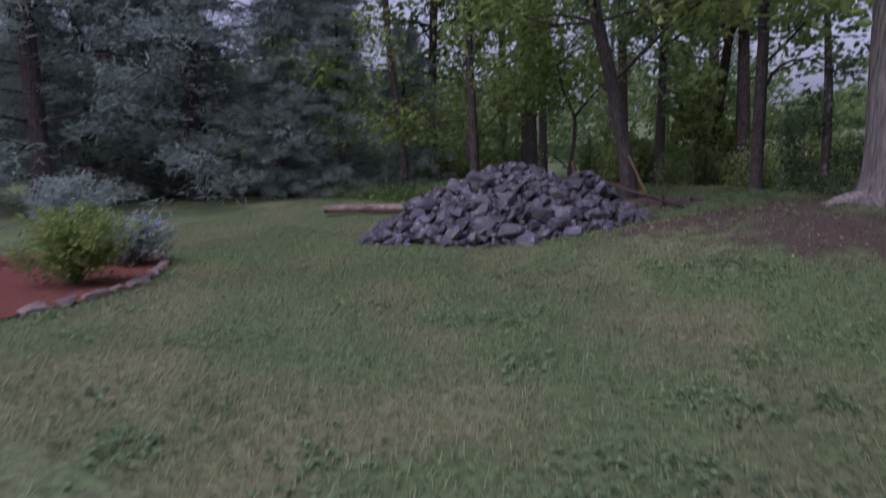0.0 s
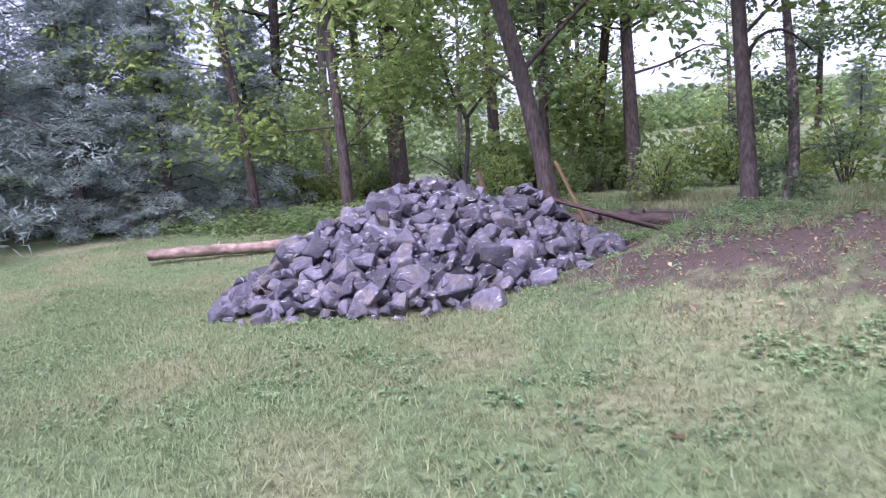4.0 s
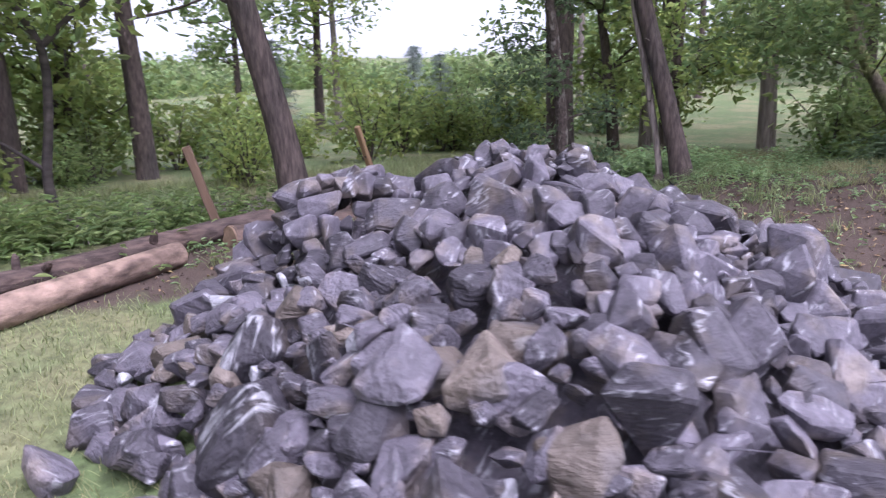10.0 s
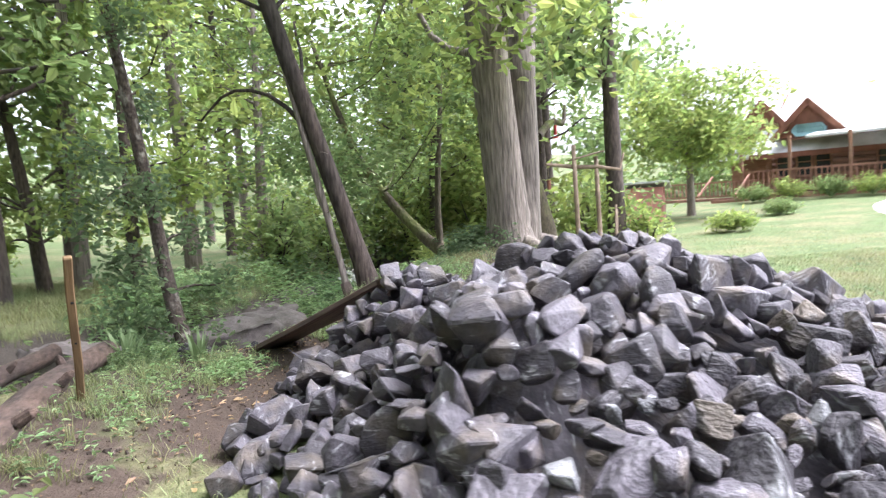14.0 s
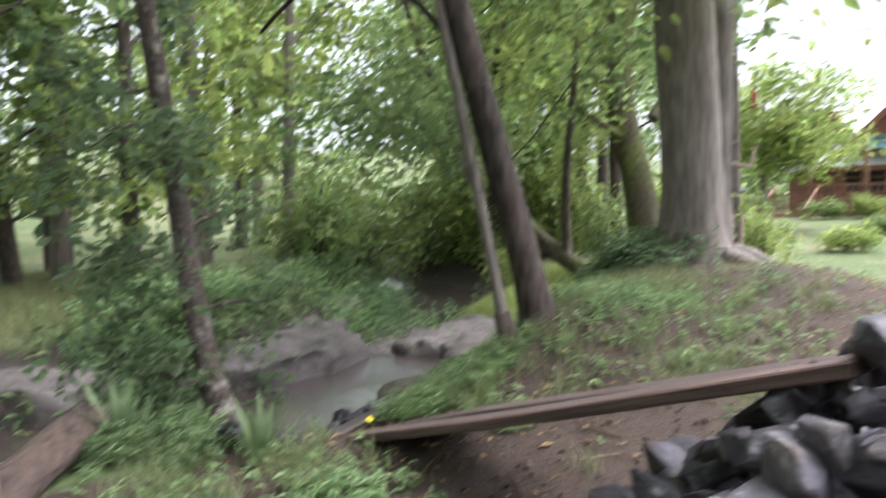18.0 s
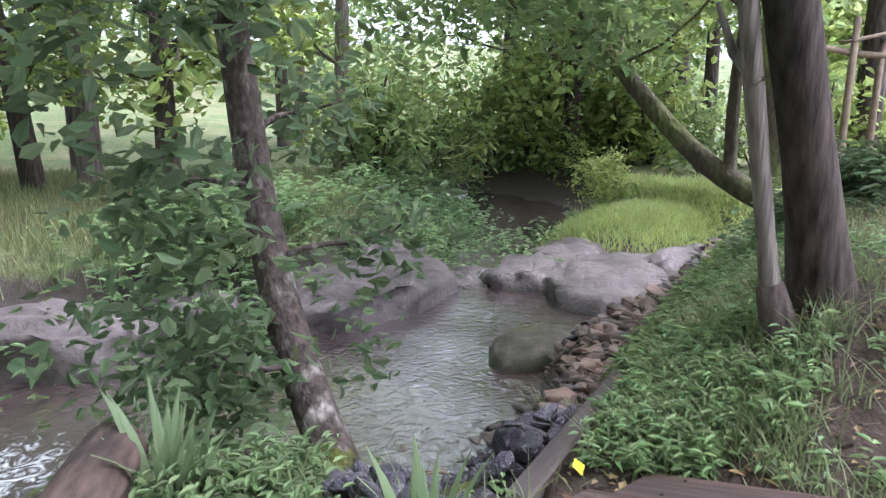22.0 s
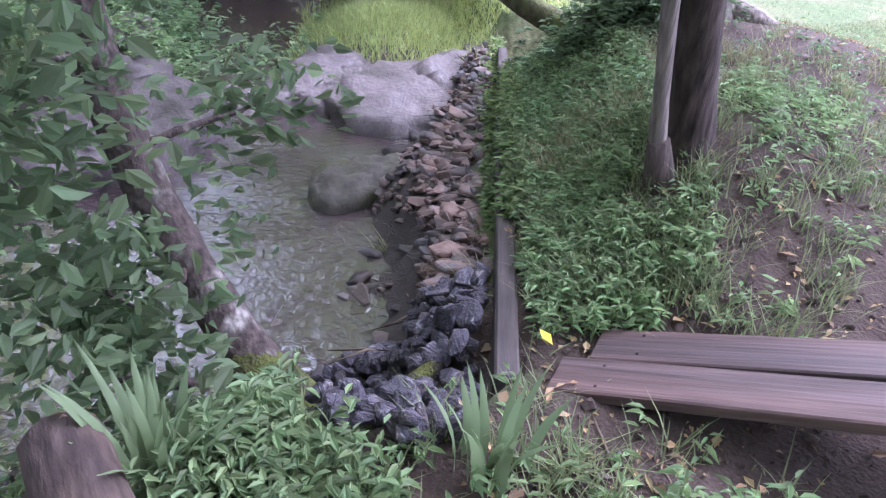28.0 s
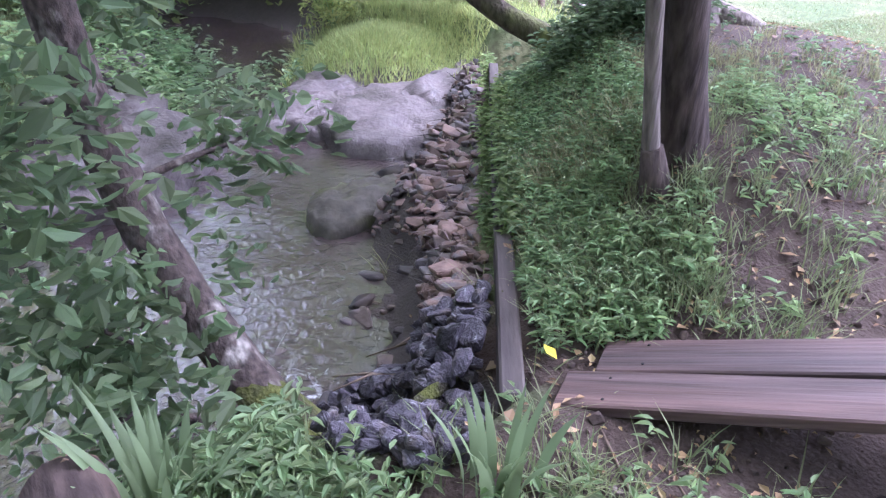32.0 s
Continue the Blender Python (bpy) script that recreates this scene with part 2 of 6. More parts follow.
FALLEN = leafy("fallen_leaves", (0.30, 0.21, 0.10), (0.15, 0.095, 0.06), 0.5, 0.2)
CLOVER = leafy("clover_leaves", (0.19, 0.27, 0.12), (0.14, 0.21, 0.10), 0.4, 0.4)
YELLOW = material("yellow_leaf", (0.65, 0.5, 0.03), 0.6, 10, 0.1, 0)
HOUSE_LOG = material("log_siding", (0.22, 0.12, 0.075), 0.8, 8, 0.3, 0.3, 20, (0.22, 0.13, 0.09), stretch=(0.2, 1, 1))
HOUSE_ROOF = material("pale_metal_roof", (0.62, 0.62, 0.62), 0.5, 3, 0.1, 0.1, 10)
HOUSE_TRIM = material("red_brown_trim", (0.20, 0.085, 0.055), 0.7, 6, 0.2, 0.1)
TEAL = material("teal_panel", (0.22, 0.36, 0.38), 0.6, 5, 0.1, 0.05)
DECK = material("red_deck", (0.30, 0.155, 0.115), 0.75, 6, 0.25, 0.2, 20)
PINK = material("pink_wall", (0.55, 0.24, 0.22), 0.8, 4, 0.15, 0.1)
GLASS = material("dark_window", (0.03, 0.035, 0.04), 0.08, 3, 0.1, 0, spec=0.6)
GRAVEL = material("pale_gravel", (0.55, 0.53, 0.50), 0.95, 40, 0.25, 0.4, 80)
BED_STONE = material("wet_bed_stone", (0.075, 0.066, 0.064), 0.5, 10, 0.35, 0.3, 30, (0.11, 0.085, 0.07), 0.5, 3.0, per_island=0.5)
CRUMB = material("earth_crumbs", (0.075, 0.055, 0.045), 1.0, 20, 0.4, 0.3, 60, (0.13, 0.105, 0.09), 0.4, 4.0, per_island=0.5)
WHITE = material("white_paint", (0.75, 0.75, 0.75), 0.35, 3, 0.05, 0)
RUBBER = material("black_rubber", (0.02, 0.02, 0.02), 0.8, 10, 0.1, 0)
RED = material("red_plastic", (0.34, 0.05, 0.04), 0.5, 4, 0.1, 0)
POLE = material("old_pole", (0.20, 0.15, 0.11), 0.9, 10, 0.3, 0.4, 30)


# ---- building helpers ----
def quick(name, verts, faces, mat, smooth=False):
    """A mesh from arrays: verts (n, 3), faces (m, k)."""
    verts, faces = np.asarray(verts, float), np.asarray(faces, int)
    me = bpy.data.meshes.new(name)
    k = faces.shape[1]
    me.vertices.add(len(verts)), me.loops.add(faces.size), me.polygons.add(len(faces))
    me.vertices.foreach_set("co", verts.ravel())
    me.loops.foreach_set("vertex_index", faces.ravel())
    me.polygons.foreach_set("loop_start", np.arange(0, faces.size, k))
    me.polygons.foreach_set("loop_total", np.full(len(faces), k))
    me.polygons.foreach_set("use_smooth", np.full(len(faces), smooth))
    me.update(calc_edges=True)
    me.materials.append(mat)
    return me


def from_bm(name, bm, mat, smooth=False):
    me = bpy.data.meshes.new(name)
    for f in bm.faces:
        f.smooth = smooth
    bm.to_mesh(me)
    bm.free()
    me.materials.append(mat)
    return me


def part(name, bm, mat, parent, label="", smooth=False):
    me = from_bm(name, bm, mat, smooth) if isinstance(bm, bmesh.types.BMesh) else bm
    ob = new(name, me)
    ob.parent = parent
    if label:
        tagged(ob, label)
    return ob


def thing(name, label, category, m=None, group="", kind=""):
    ob = new(name)
    ob.empty_display_size = 0.1
    ob.matrix_world = m or Matrix()
    return tagged(ob, label, category, group, kind)


def box(bm, sx, sy, sz, m=None, bevel=0.0):
    r = bmesh.ops.create_cube(bm, size=1.0)
    bmesh.ops.scale(bm, vec=(sx, sy, sz), verts=r["verts"])
    if bevel:
        es = list({e for v in r["verts"] for e in v.link_edges})
        rb = bmesh.ops.bevel(bm, geom=es, offset=bevel, segments=1, affect="EDGES")
        vs = list({v for f in rb["faces"] for v in f.verts} | {v for v in r["verts"] if v.is_valid})
    else:
        vs = r["verts"]
    if m is not None:
        bmesh.ops.transform(bm, matrix=m, verts=vs)
    return bm


def boxed(sx, sy, sz, m=None, bevel=0.0):
    return box(bmesh.new(), sx, sy, sz, m, bevel)


def tube(points, radii, sides=10, rough=0.0, rng=None, caps=True):
    """Verts and quad faces of a tube along points, with uneven radius."""
    pts = [Vector(p) for p in points]
    vs, fs = [], []
    up = Vector((0.3, 0.9, 0.1))
    for i, p in enumerate(pts):
        d = (pts[min(i + 1, len(pts) - 1)] - pts[max(i - 1, 0)]).normalized()
        a = d.cross(up).normalized() if abs(d.dot(up)) < 0.95 else d.orthogonal().normalized()
        b = d.cross(a)
        for k in range(sides):
            w = 2 * math.pi * k / sides
            r = radii[i] * (1 + (rng.uniform(-rough, rough) if rng else 0))
            vs.append(p + a * (math.cos(w) * r) + b * (math.sin(w) * r))
    for i in range(len(pts) - 1):
        for k in range(sides):
            q = (k + 1) % sides
            fs.append((i * sides + k, i * sides + q, (i + 1) * sides + q, (i + 1) * sides + k))
    if caps:
        for base, ring in ((pts[0], 0), (pts[-1], len(pts) - 1)):
            vs.append(base)
            c = len(vs) - 1
            for k in range(0, sides, 2):
                fs.append((c, ring * sides + k, ring * sides + (k + 1) % sides, ring * sides + (k + 2) % sides))
    return [tuple(v) for v in vs], fs


def join(pieces):
    vs, fs = [], []
    for v, f in pieces:
        o = len(vs)
        vs += v
        fs += [tuple(i + o for i in q) for q in f]
    return vs, fs


def spline(points, n):
    """Smooth points along a polyline."""
    p = np.array(points, float)
    t = np.linspace(0, len(p) - 1, n)
    out = []
    for u in t:
        i = min(int(u), len(p) - 2)
        a, b, c, d = p[max(i - 1, 0)], p[i], p[i + 1], p[min(i + 2, len(p) - 1)]
        s = u - i
        out.append(tuple(0.5 * (2 * b + (c - a) * s + (2 * a - 5 * b + 4 * c - d) * s * s + (3 * b - a - 3 * c + d) * s ** 3)))
    return out


def leaves(rng, centres, spread, count, size, droop=0.3, aspect=0.5, bend=0.25):
    """Kite-shaped leaves, each with a fold along its midrib, scattered round centres: verts and triangles."""
    centres = np.asarray(centres, float)
    pick = rng.integers(0, len(centres), count)
    off = rng.normal(size=(count, 3))
    off /= np.linalg.norm(off, axis=1)[:, None]
    off *= (rng.random(count) ** 0.5)[:, None] * np.asarray(spread)
    pos = centres[pick] + off
    d = rng.normal(size=(count, 3))
    d[:, 2] = d[:, 2] * 0.5 - droop
    d /= np.linalg.norm(d, axis=1)[:, None]
    s = rng.normal(size=(count, 3))
    s[:, 2] *= 0.5
    s -= (s * d).sum(1)[:, None] * d
    s /= np.linalg.norm(s, axis=1)[:, None]
    nrm = np.cross(d, s)
    L = (size * rng.uniform(0.6, 1.3, count))[:, None]
    W = L * aspect * 0.5
    tip = pos + d * L - nrm * L * 0.06
    m1, m2 = pos + d * L * 0.28, pos + d * L * 0.66
    w1, w2, lift = s * W, s * W * 0.72, nrm * W * bend
    v = np.stack([pos, m1 + w1 + lift, m2 + w2 + lift, tip, m2 - w2 + lift, m1 - w1 + lift], 1).reshape(-1, 3)
    i = np.arange(count)[:, None] * 6
    return v, np.concatenate([i + [0, 2, 1], i + [0, 3, 2], i + [0, 4, 3], i + [0, 5, 4]], 0)


# ---- the lie of the land ----
CREEK = np.array([(30, 6), (20, 8.6), (15.5, 9.2), (13.6, 8.3), (12.2, 7.3), (10.6, 7.7), (8.7, 8.65), (7.35, 9.1), (5.9, 9.15), (4.75, 10.1), (4.4, 11.2), (3.9, 12.5), (1.0, 14.1), (-4, 15.2), (-10, 14.6), (-22, 17)], float)
HALF = np.array([0.9, 0.9, 0.8, 0.8, 0.75, 0.75, 0.7, 0.62, 1.15, 1.2, 1.2, 1.3, 1.3, 1.3, 1.3, 1.3])
WALL_A, WALL_B = np.array([2.18, 9.80]), np.array([6.3, 6.58])
WATER_Z = -0.62


def near_line(x, y):
    """Distance to the creek's middle line, and its half width there."""
    best, half = np.full(np.shape(x), 1e9), np.full(np.shape(x), 1.2)
    for (a, b), (h, k) in zip(zip(CREEK, CREEK[1:]), zip(HALF, HALF[1:])):
        d = b - a
        s = np.clip(((x - a[0]) * d[0] + (y - a[1]) * d[1]) / (d @ d), 0, 1)
        r = np.hypot(x - a[0] - s * d[0], y - a[1] - s * d[1])
        w = r < best
        best, half = np.where(w, r, best), np.where(w, h + s * (k - h), half)
    return best, half


def step(a, b, v):
    t = np.clip((v - a) / (b - a), 0, 1)
    return t * t * (3 - 2 * t)


def behind_wall(x, y):
    d = (WALL_B - WALL_A) / np.linalg.norm(WALL_B - WALL_A)
    n = np.array([-d[1], d[0]])
    along = (x - WALL_A[0]) * d[0] + (y - WALL_A[1]) * d[1]
    across = (x - WALL_A[0]) * n[0] + (y - WALL_A[1]) * n[1]
    return along, across


def land(x, y):
    x, y = np.asarray(x, float), np.asarray(y, float)
    z = 0.70 * np.exp(-((x - 3.9) ** 2 + (y - 6.3) ** 2) / (2 * 1.75 ** 2)) + 0.30 * np.exp(-((x - 2.55) ** 2 + (y - 8.2) ** 2) / 0.8)
    z = z + 0.17 * np.exp(-((y - 11.3) / 1.0) ** 2) * step(-6, -2.5, x) * (1 - step(0.5, 2.4, x))
    z = z - 0.18 * step(-1, -4.5, x) * (1 - step(7, 10, y)) * step(-2, 3, y)
    z = z + 0.5 * step(8, 24, (x - 2) * 0.65 - (y - 5) * 0.76)
    far = np.hypot(x - 4, y - 10)
    north = (y - 12) * 0.75 + (x - 4) * 0.45
    z = z + 2.6 * step(7, 38, north) * step(-14, 4, x) + 0.25 * np.sin(x * 0.23) * np.cos(y * 0.19) * step(12, 24, far)
    z = z + 7.0 * step(45, 120, np.hypot(x, y - 10))
    r, h = near_line(x, y)
    bed = -0.95 + 0.33 * step(0.2, 1.0, r / h) + 0.75 * step(h + 0.1, h + 1.15, r)
    carve = np.minimum(z, np.where(r < h + 1.15, bed, z))
    along, across = behind_wall(x, y)
    inside = (across < 0.02) & (along > -0.05) & (along < 6.1) & (across > -4)
    bar = (across >= 0.02) & (across < 3.6) & (along > 0.0) & (along < 9.5)
    shelf = -0.10 - 0.95 * np.clip(across, 0, 0.40) - 0.22 * np.clip(across - 0.40, 0, 1.4) + 0.9 * step(1.7, 3.6, across) + 1.2 * step(6.8, 9.5, along)
    carve = np.where(bar, np.minimum(carve, shelf), carve)
    z = np.where(inside, z * (0.06 + 0.94 * step(-0.05, 0.85, -across)), z)
    soft = np.where(along > 4.0, -0.42 + (z + 0.42) * step(0.0, 0.9, -across), z)
    z = np.where(inside, soft, carve)
    s, w = (x - 2.12) * 0.94 - (y - 9.98) * 0.34, (x - 2.12) * 0.34 + (y - 9.98) * 0.94
    chute = -0.02 - 0.62 * np.clip(s, 0, 1.1) + 1.5 * step(0.52, 0.95, w)
    z = np.where((s > 0) & (s < 1.6) & (across > 0.02), np.minimum(z, chute), z)
    strip = -0.10 - 0.30 * across - 1.3 * np.clip(across - 0.28 - 0.4 * np.exp(-((along - 2.6) / 0.6) ** 2), 0, 1)
    z = np.where((across >= 0.02) & (across < 0.9) & (along > 0.25) & (along < 6.0), np.maximum(z, strip), z)
    isle = (((x - 9.0 - (6.2 - y) * 0.35) / 1.35) ** 2 + ((y - 6.2) / 1.75) ** 2) ** 1.5
    return np.maximum(z, -0.95 + 0.74 * np.exp(-isle))


def ground_at(x, y):
    return float(land(np.array([x]), np.array([y]))[0])


def bare(x, y):
    """How bare the earth is: worn ground by the creek, under the big trees and where the heap was dumped."""
    m = np.exp(-(((x - 2.6) / 2.3) ** 2 + ((y - 6.6) / 1.9) ** 2))
    m = np.maximum(m, np.exp(-(((x - 0.6) / 1.9) ** 2 + ((y - 9.6) / 0.8) ** 2)))
    m = np.maximum(m, np.exp(-(((x + 1.8) / 2.8) ** 2 + ((y - 10.5) / 0.8) ** 2)))
    m = np.maximum(m, np.exp(-(((x - 3.9) / 1.7) ** 2 + ((y - 4.9) / 1.2) ** 2)) * 0.75)
    m = np.maximum(m, np.exp(-(((x - 1.7) / 1.2) ** 2 + ((y - 8.6) / 1.1) ** 2)))
    m = np.maximum(m, np.exp(-(((x - 1.6) / 0.9) ** 2 + ((y - 10.1) / 0.5) ** 2)) * 0.9)
    m = np.maximum(m, np.exp(-(((x - 0.9) / 1.3) ** 2 + ((y - 10.65) / 0.55) ** 2)) * 0.8)
    m = np.maximum(m, np.exp(-(((x - 2.35) / 0.45) ** 2 + ((y - 9.5) / 0.5) ** 2)) * 0.9)
    return m


def axis_points(lo, hi, fine, far):
    mid = np.arange(lo, hi + fine / 2, fine)
    out, s = [], fine
    while (out[-1] if out else 0) < far:
        s *= 1.22
        out.append((out[-1] if out else 0) + s)
    out = np.array(out)
    return np.r_[lo - out[::-1], mid, hi + out]


def make_ground():
    xs, ys = axis_points(-9, 12, 0.13, 420), axis_points(-4, 17, 0.13, 420)
    gx, gy = np.meshgrid(xs, ys)
    gz = land(gx, gy)
    rr = np.random.default_rng(3)
    gz = gz + rr.normal(size=gz.shape) * 0.006
    nx, ny = len(xs), len(ys)
    v = np.stack([gx, gy, gz], -1).reshape(-1, 3)
    i = (np.arange(ny - 1)[:, None] * nx + np.arange(nx - 1)).ravel()
    me = quick("ground", v, np.stack([i, i + 1, i + nx + 1, i + nx], 1), GROUND, True)
    r, h = near_line(v[:, 0], v[:, 1])
    wet = 1 - step(-0.30, -0.02, v[:, 2])
    wet *= (np.hypot(v[:, 0], v[:, 1] - 10) < 60)
    wet *= r < h + 2.2
    wet *= np.hypot((v[:, 0] - 9.0) / 1.3, (v[:, 1] - 6.2) / 1.7) > 0.85
    mask = np.stack([bare(v[:, 0], v[:, 1]), wet, np.zeros(len(v)), np.ones(len(v))], 1)
    at = me.color_attributes.new("soil", "FLOAT_COLOR", "POINT")
    at.data.foreach_set("color", mask.ravel())
    tagged(new("ground", me), "mown lawn giving way to bare brown earth by the creek", "ground", kind="structure")


def ground_material():
    m = material("lawn_and_earth", (0.092, 0.125, 0.05), 0.95, 14.0, 0.5, 0.8, 60, (0.15, 0.148, 0.075), 0.5, 0.7)
    n, l = m.node_tree.nodes, m.node_tree.links
    p = n["Principled BSDF"]
    old = p.inputs["Base Color"].links[0].from_socket
    at = n.new("ShaderNodeAttribute")
    at.attribute_name = "soil"
    sep = n.new("ShaderNodeSeparateColor")
    l.new(at.outputs["Color"], sep.inputs[0])
    tc = n.new("ShaderNodeTexCoord")

    def noise_at(scale, detail=5):
        t = n.new("ShaderNodeTexNoise")
        t.inputs["Scale"].default_value, t.inputs["Detail"].default_value = scale, detail
        l.new(tc.outputs["Object"], t.inputs["Vector"])
        return t.outputs["Fac"]

    def lay(under, colour_a, colour_b, mask, scale, lo, hi):
        own = n.new("ShaderNodeMix")
        own.data_type = "RGBA"
        own.inputs["A"].default_value, own.inputs["B"].default_value = (*colour_a, 1), (*colour_b, 1)
        l.new(noise_at(scale), own.inputs["Factor"])
        add = n.new("ShaderNodeMath")
        add.operation = "ADD"
        sub = n.new("ShaderNodeMath")
        sub.operation = "MULTIPLY_ADD"
        sub.inputs[1].default_value, sub.inputs[2].default_value = 1.1, -0.55
        l.new(noise_at(2.3, 7), sub.inputs[0])
        l.new(mask, add.inputs[0]), l.new(sub.outputs[0], add.inputs[1])
        mr = n.new("ShaderNodeMapRange")
        mr.inputs["From Min"].default_value, mr.inputs["From Max"].default_value = lo, hi
        l.new(add.outputs[0], mr.inputs["Value"])
        mix = n.new("ShaderNodeMix")
        mix.data_type = "RGBA"
        l.new(mr.outputs[0], mix.inputs["Factor"]), l.new(under, mix.inputs["A"]), l.new(own.outputs["Result"], mix.inputs["B"])
        return mix.outputs["Result"]

    c = lay(old, (0.040, 0.028, 0.022), (0.088, 0.063, 0.05), sep.outputs[0], 14, 0.40, 0.62)
    c = lay(c, (0.05, 0.042, 0.036), (0.095, 0.08, 0.07), sep.outputs[1], 11, 0.35, 0.6)
    l.new(c, p.inputs["Base Color"])
    return m


GROUND = ground_material()
make_ground()


def make_water():
    m = bpy.data.materials.new("creek_water")
    m.use_nodes = True
    n, l = m.node_tree.nodes, m.node_tree.links
    p = n["Principled BSDF"]
    p.inputs["IOR"].default_value = 1.33
    p.inputs["Specular IOR Level"].default_value = 0.16
    at = n.new("ShaderNodeAttribute")
    at.attribute_name = "foam"
    fz = n.new("ShaderNodeTexNoise")
    fz.inputs["Scale"].default_value, fz.inputs["Detail"].default_value, fz.inputs["Distortion"].default_value = 9.0, 7, 2.2
    add = n.new("ShaderNodeMath")
    add.operation = "MULTIPLY"
    l.new(at.outputs["Fac"], add.inputs[0]), l.new(fz.outputs["Fac"], add.inputs[1])
    mr = n.new("ShaderNodeMapRange")
    mr.inputs["From Min"].default_value, mr.inputs["From Max"].default_value = 0.34, 0.55
    l.new(add.outputs[0], mr.inputs["Value"])
    for socket, a, b in (("Roughness", 0.06, 0.7), ("Transmission Weight", 0.4, 0.0)):
        k = n.new("ShaderNodeMapRange")
        k.inputs["To Min"].default_value, k.inputs["To Max"].default_value = a, b
        l.new(mr.outputs[0], k.inputs["Value"]), l.new(k.outputs[0], p.inputs[socket])
    col = n.new("ShaderNodeMix")
    col.data_type = "RGBA"
    col.inputs["A"].default_value, col.inputs["B"].default_value = (0.070, 0.048, 0.046, 1), (0.75, 0.77, 0.8, 1)
    l.new(mr.outputs[0], col.inputs["Factor"]), l.new(col.outputs["Result"], p.inputs["Base Color"])
    tc = n.new("ShaderNodeTexCoord")
    nz = n.new("ShaderNodeTexNoise")
    nz.inputs["Scale"].default_value, nz.inputs["Detail"].default_value, nz.inputs["Distortion"].default_value = 12.0, 5, 1.4
    l.new(tc.outputs["Object"], nz.inputs["Vector"]), l.new(tc.outputs["Object"], fz.inputs["Vector"])
    b = n.new("ShaderNodeBump")
    b.inputs["Strength"].default_value, b.inputs["Distance"].default_value = 0.42, 0.03
    l.new(nz.outputs["Fac"], b.inputs["Height"]), l.new(b.outputs[0], p.inputs["Normal"])
    pts = np.array(spline(CREEK, 420))[:, :2]
    d = np.gradient(pts, axis=0)
    d /= np.linalg.norm(d, axis=1)[:, None]
    side = np.stack([-d[:, 1], d[:, 0]], 1)
    across = np.linspace(-1, 1, 21)
    _, h = near_line(pts[:, 0], pts[:, 1])
    v = []
    for k in across:
        q = pts + side * (k * (h + 0.75))[:, None]
        v.append(np.c_[q, WATER_Z + 0.012 * np.sin(q[:, 0] * 5) * np.cos(q[:, 1] * 4)])
    v = np.stack(v, 1).reshape(-1, 3)
    i = (np.arange(419)[:, None] * 21 + np.arange(20)).ravel()
    me = quick("water", v, np.stack([i, i + 1, i + 22, i + 21], 1), m, True)
    foam = np.zeros(len(v))
    for x, y, r, k in ((3.6, 12.2, 0.6, 0.86), (3.1, 12.8, 0.7, 0.9), (3.35, 10.1, 0.25, 0.76), (7.55, 8.75, 0.3, 0.8), (2.2, 13.4, 0.9, 0.8)):
        foam = np.maximum(foam, k * np.exp(-((v[:, 0] - x) ** 2 + (v[:, 1] - y) ** 2) / (2 * r * r)))
    me.attributes.new("foam", "FLOAT", "POINT").data.foreach_set("value", foam)
    ob = tagged(new("water", me), "shallow murky creek water with ripples", "water", kind="structure")
    ob.visible_shadow = False


make_water()


# ---- rocks ----
def rock_mesh(name, rng, mat, points=15, flat=0.7, round_off=0.0):
    bm = bmesh.new()
    for _ in range(points):
        v = rng.normal(size=3)
        v /= np.linalg.norm(v)
        v = np.sign(v) * np.abs(v) ** 0.7
        v *= rng.uniform(0.74, 1.0)
        bm.verts.new((v[0] * 0.5, v[1] * 0.38, v[2] * 0.5 * flat))
    r = bmesh.ops.convex_hull(bm, input=list(bm.verts))
    bmesh.ops.delete(bm, geom=[g for g in r["geom_interior"] if isinstance(g, bmesh.types.BMVert)], context="VERTS")
    if round_off:
        bmesh.ops.bevel(bm, geom=list(bm.edges), offset=round_off, segments=1, affect="EDGES")
    return from_bm(name, bm, mat)


def any_turn(rng, tilt=1.0):
    return Euler((rng.normal() * 0.7 * tilt, rng.normal() * 0.7 * tilt, rng.uniform(0, 6.28))).to_matrix().to_4x4()


RNG = np.random.default_rng(11)
ROCKS = [rock_mesh("rock", RNG, ROCK, int(RNG.integers(13, 21)), RNG.uniform(0.45, 0.9), 0.024) for _ in range(26)]
ROCKS += [rock_mesh("rock", RNG, TAN_ROCK, 14, 0.75, 0.02) for _ in range(3)] + [rock_mesh("rock", RNG, QUARTZ, 14, 0.75, 0.02) for _ in range(2)]
PLAIN_ROCKS = [rock_mesh("rock", RNG, ROCK, int(RNG.integers(11, 18)), RNG.uniform(0.5, 0.95)) for _ in range(14)]

HEAP = (-1.05, 7.35)
HEAP_H = 1.02
REACH = [1.97, 2.4, 2.2, 1.95, 2.05, 2.22, 2.13, 2.24, 2.65, 2.46, 2.24, 1.98]  # every 30 degrees from east, counterclockwise


def heap_reach(a):
    """How far the heap's foot lies from its top, by direction."""
    s = (a % (2 * math.pi)) / (2 * math.pi) * 12
    i = int(s) % 12
    return REACH[i] + (REACH[(i + 1) % 12] - REACH[i]) * (s - int(s)) + 0.07 * math.sin(5 * a + 1.0) + 0.05 * math.sin(9 * a)


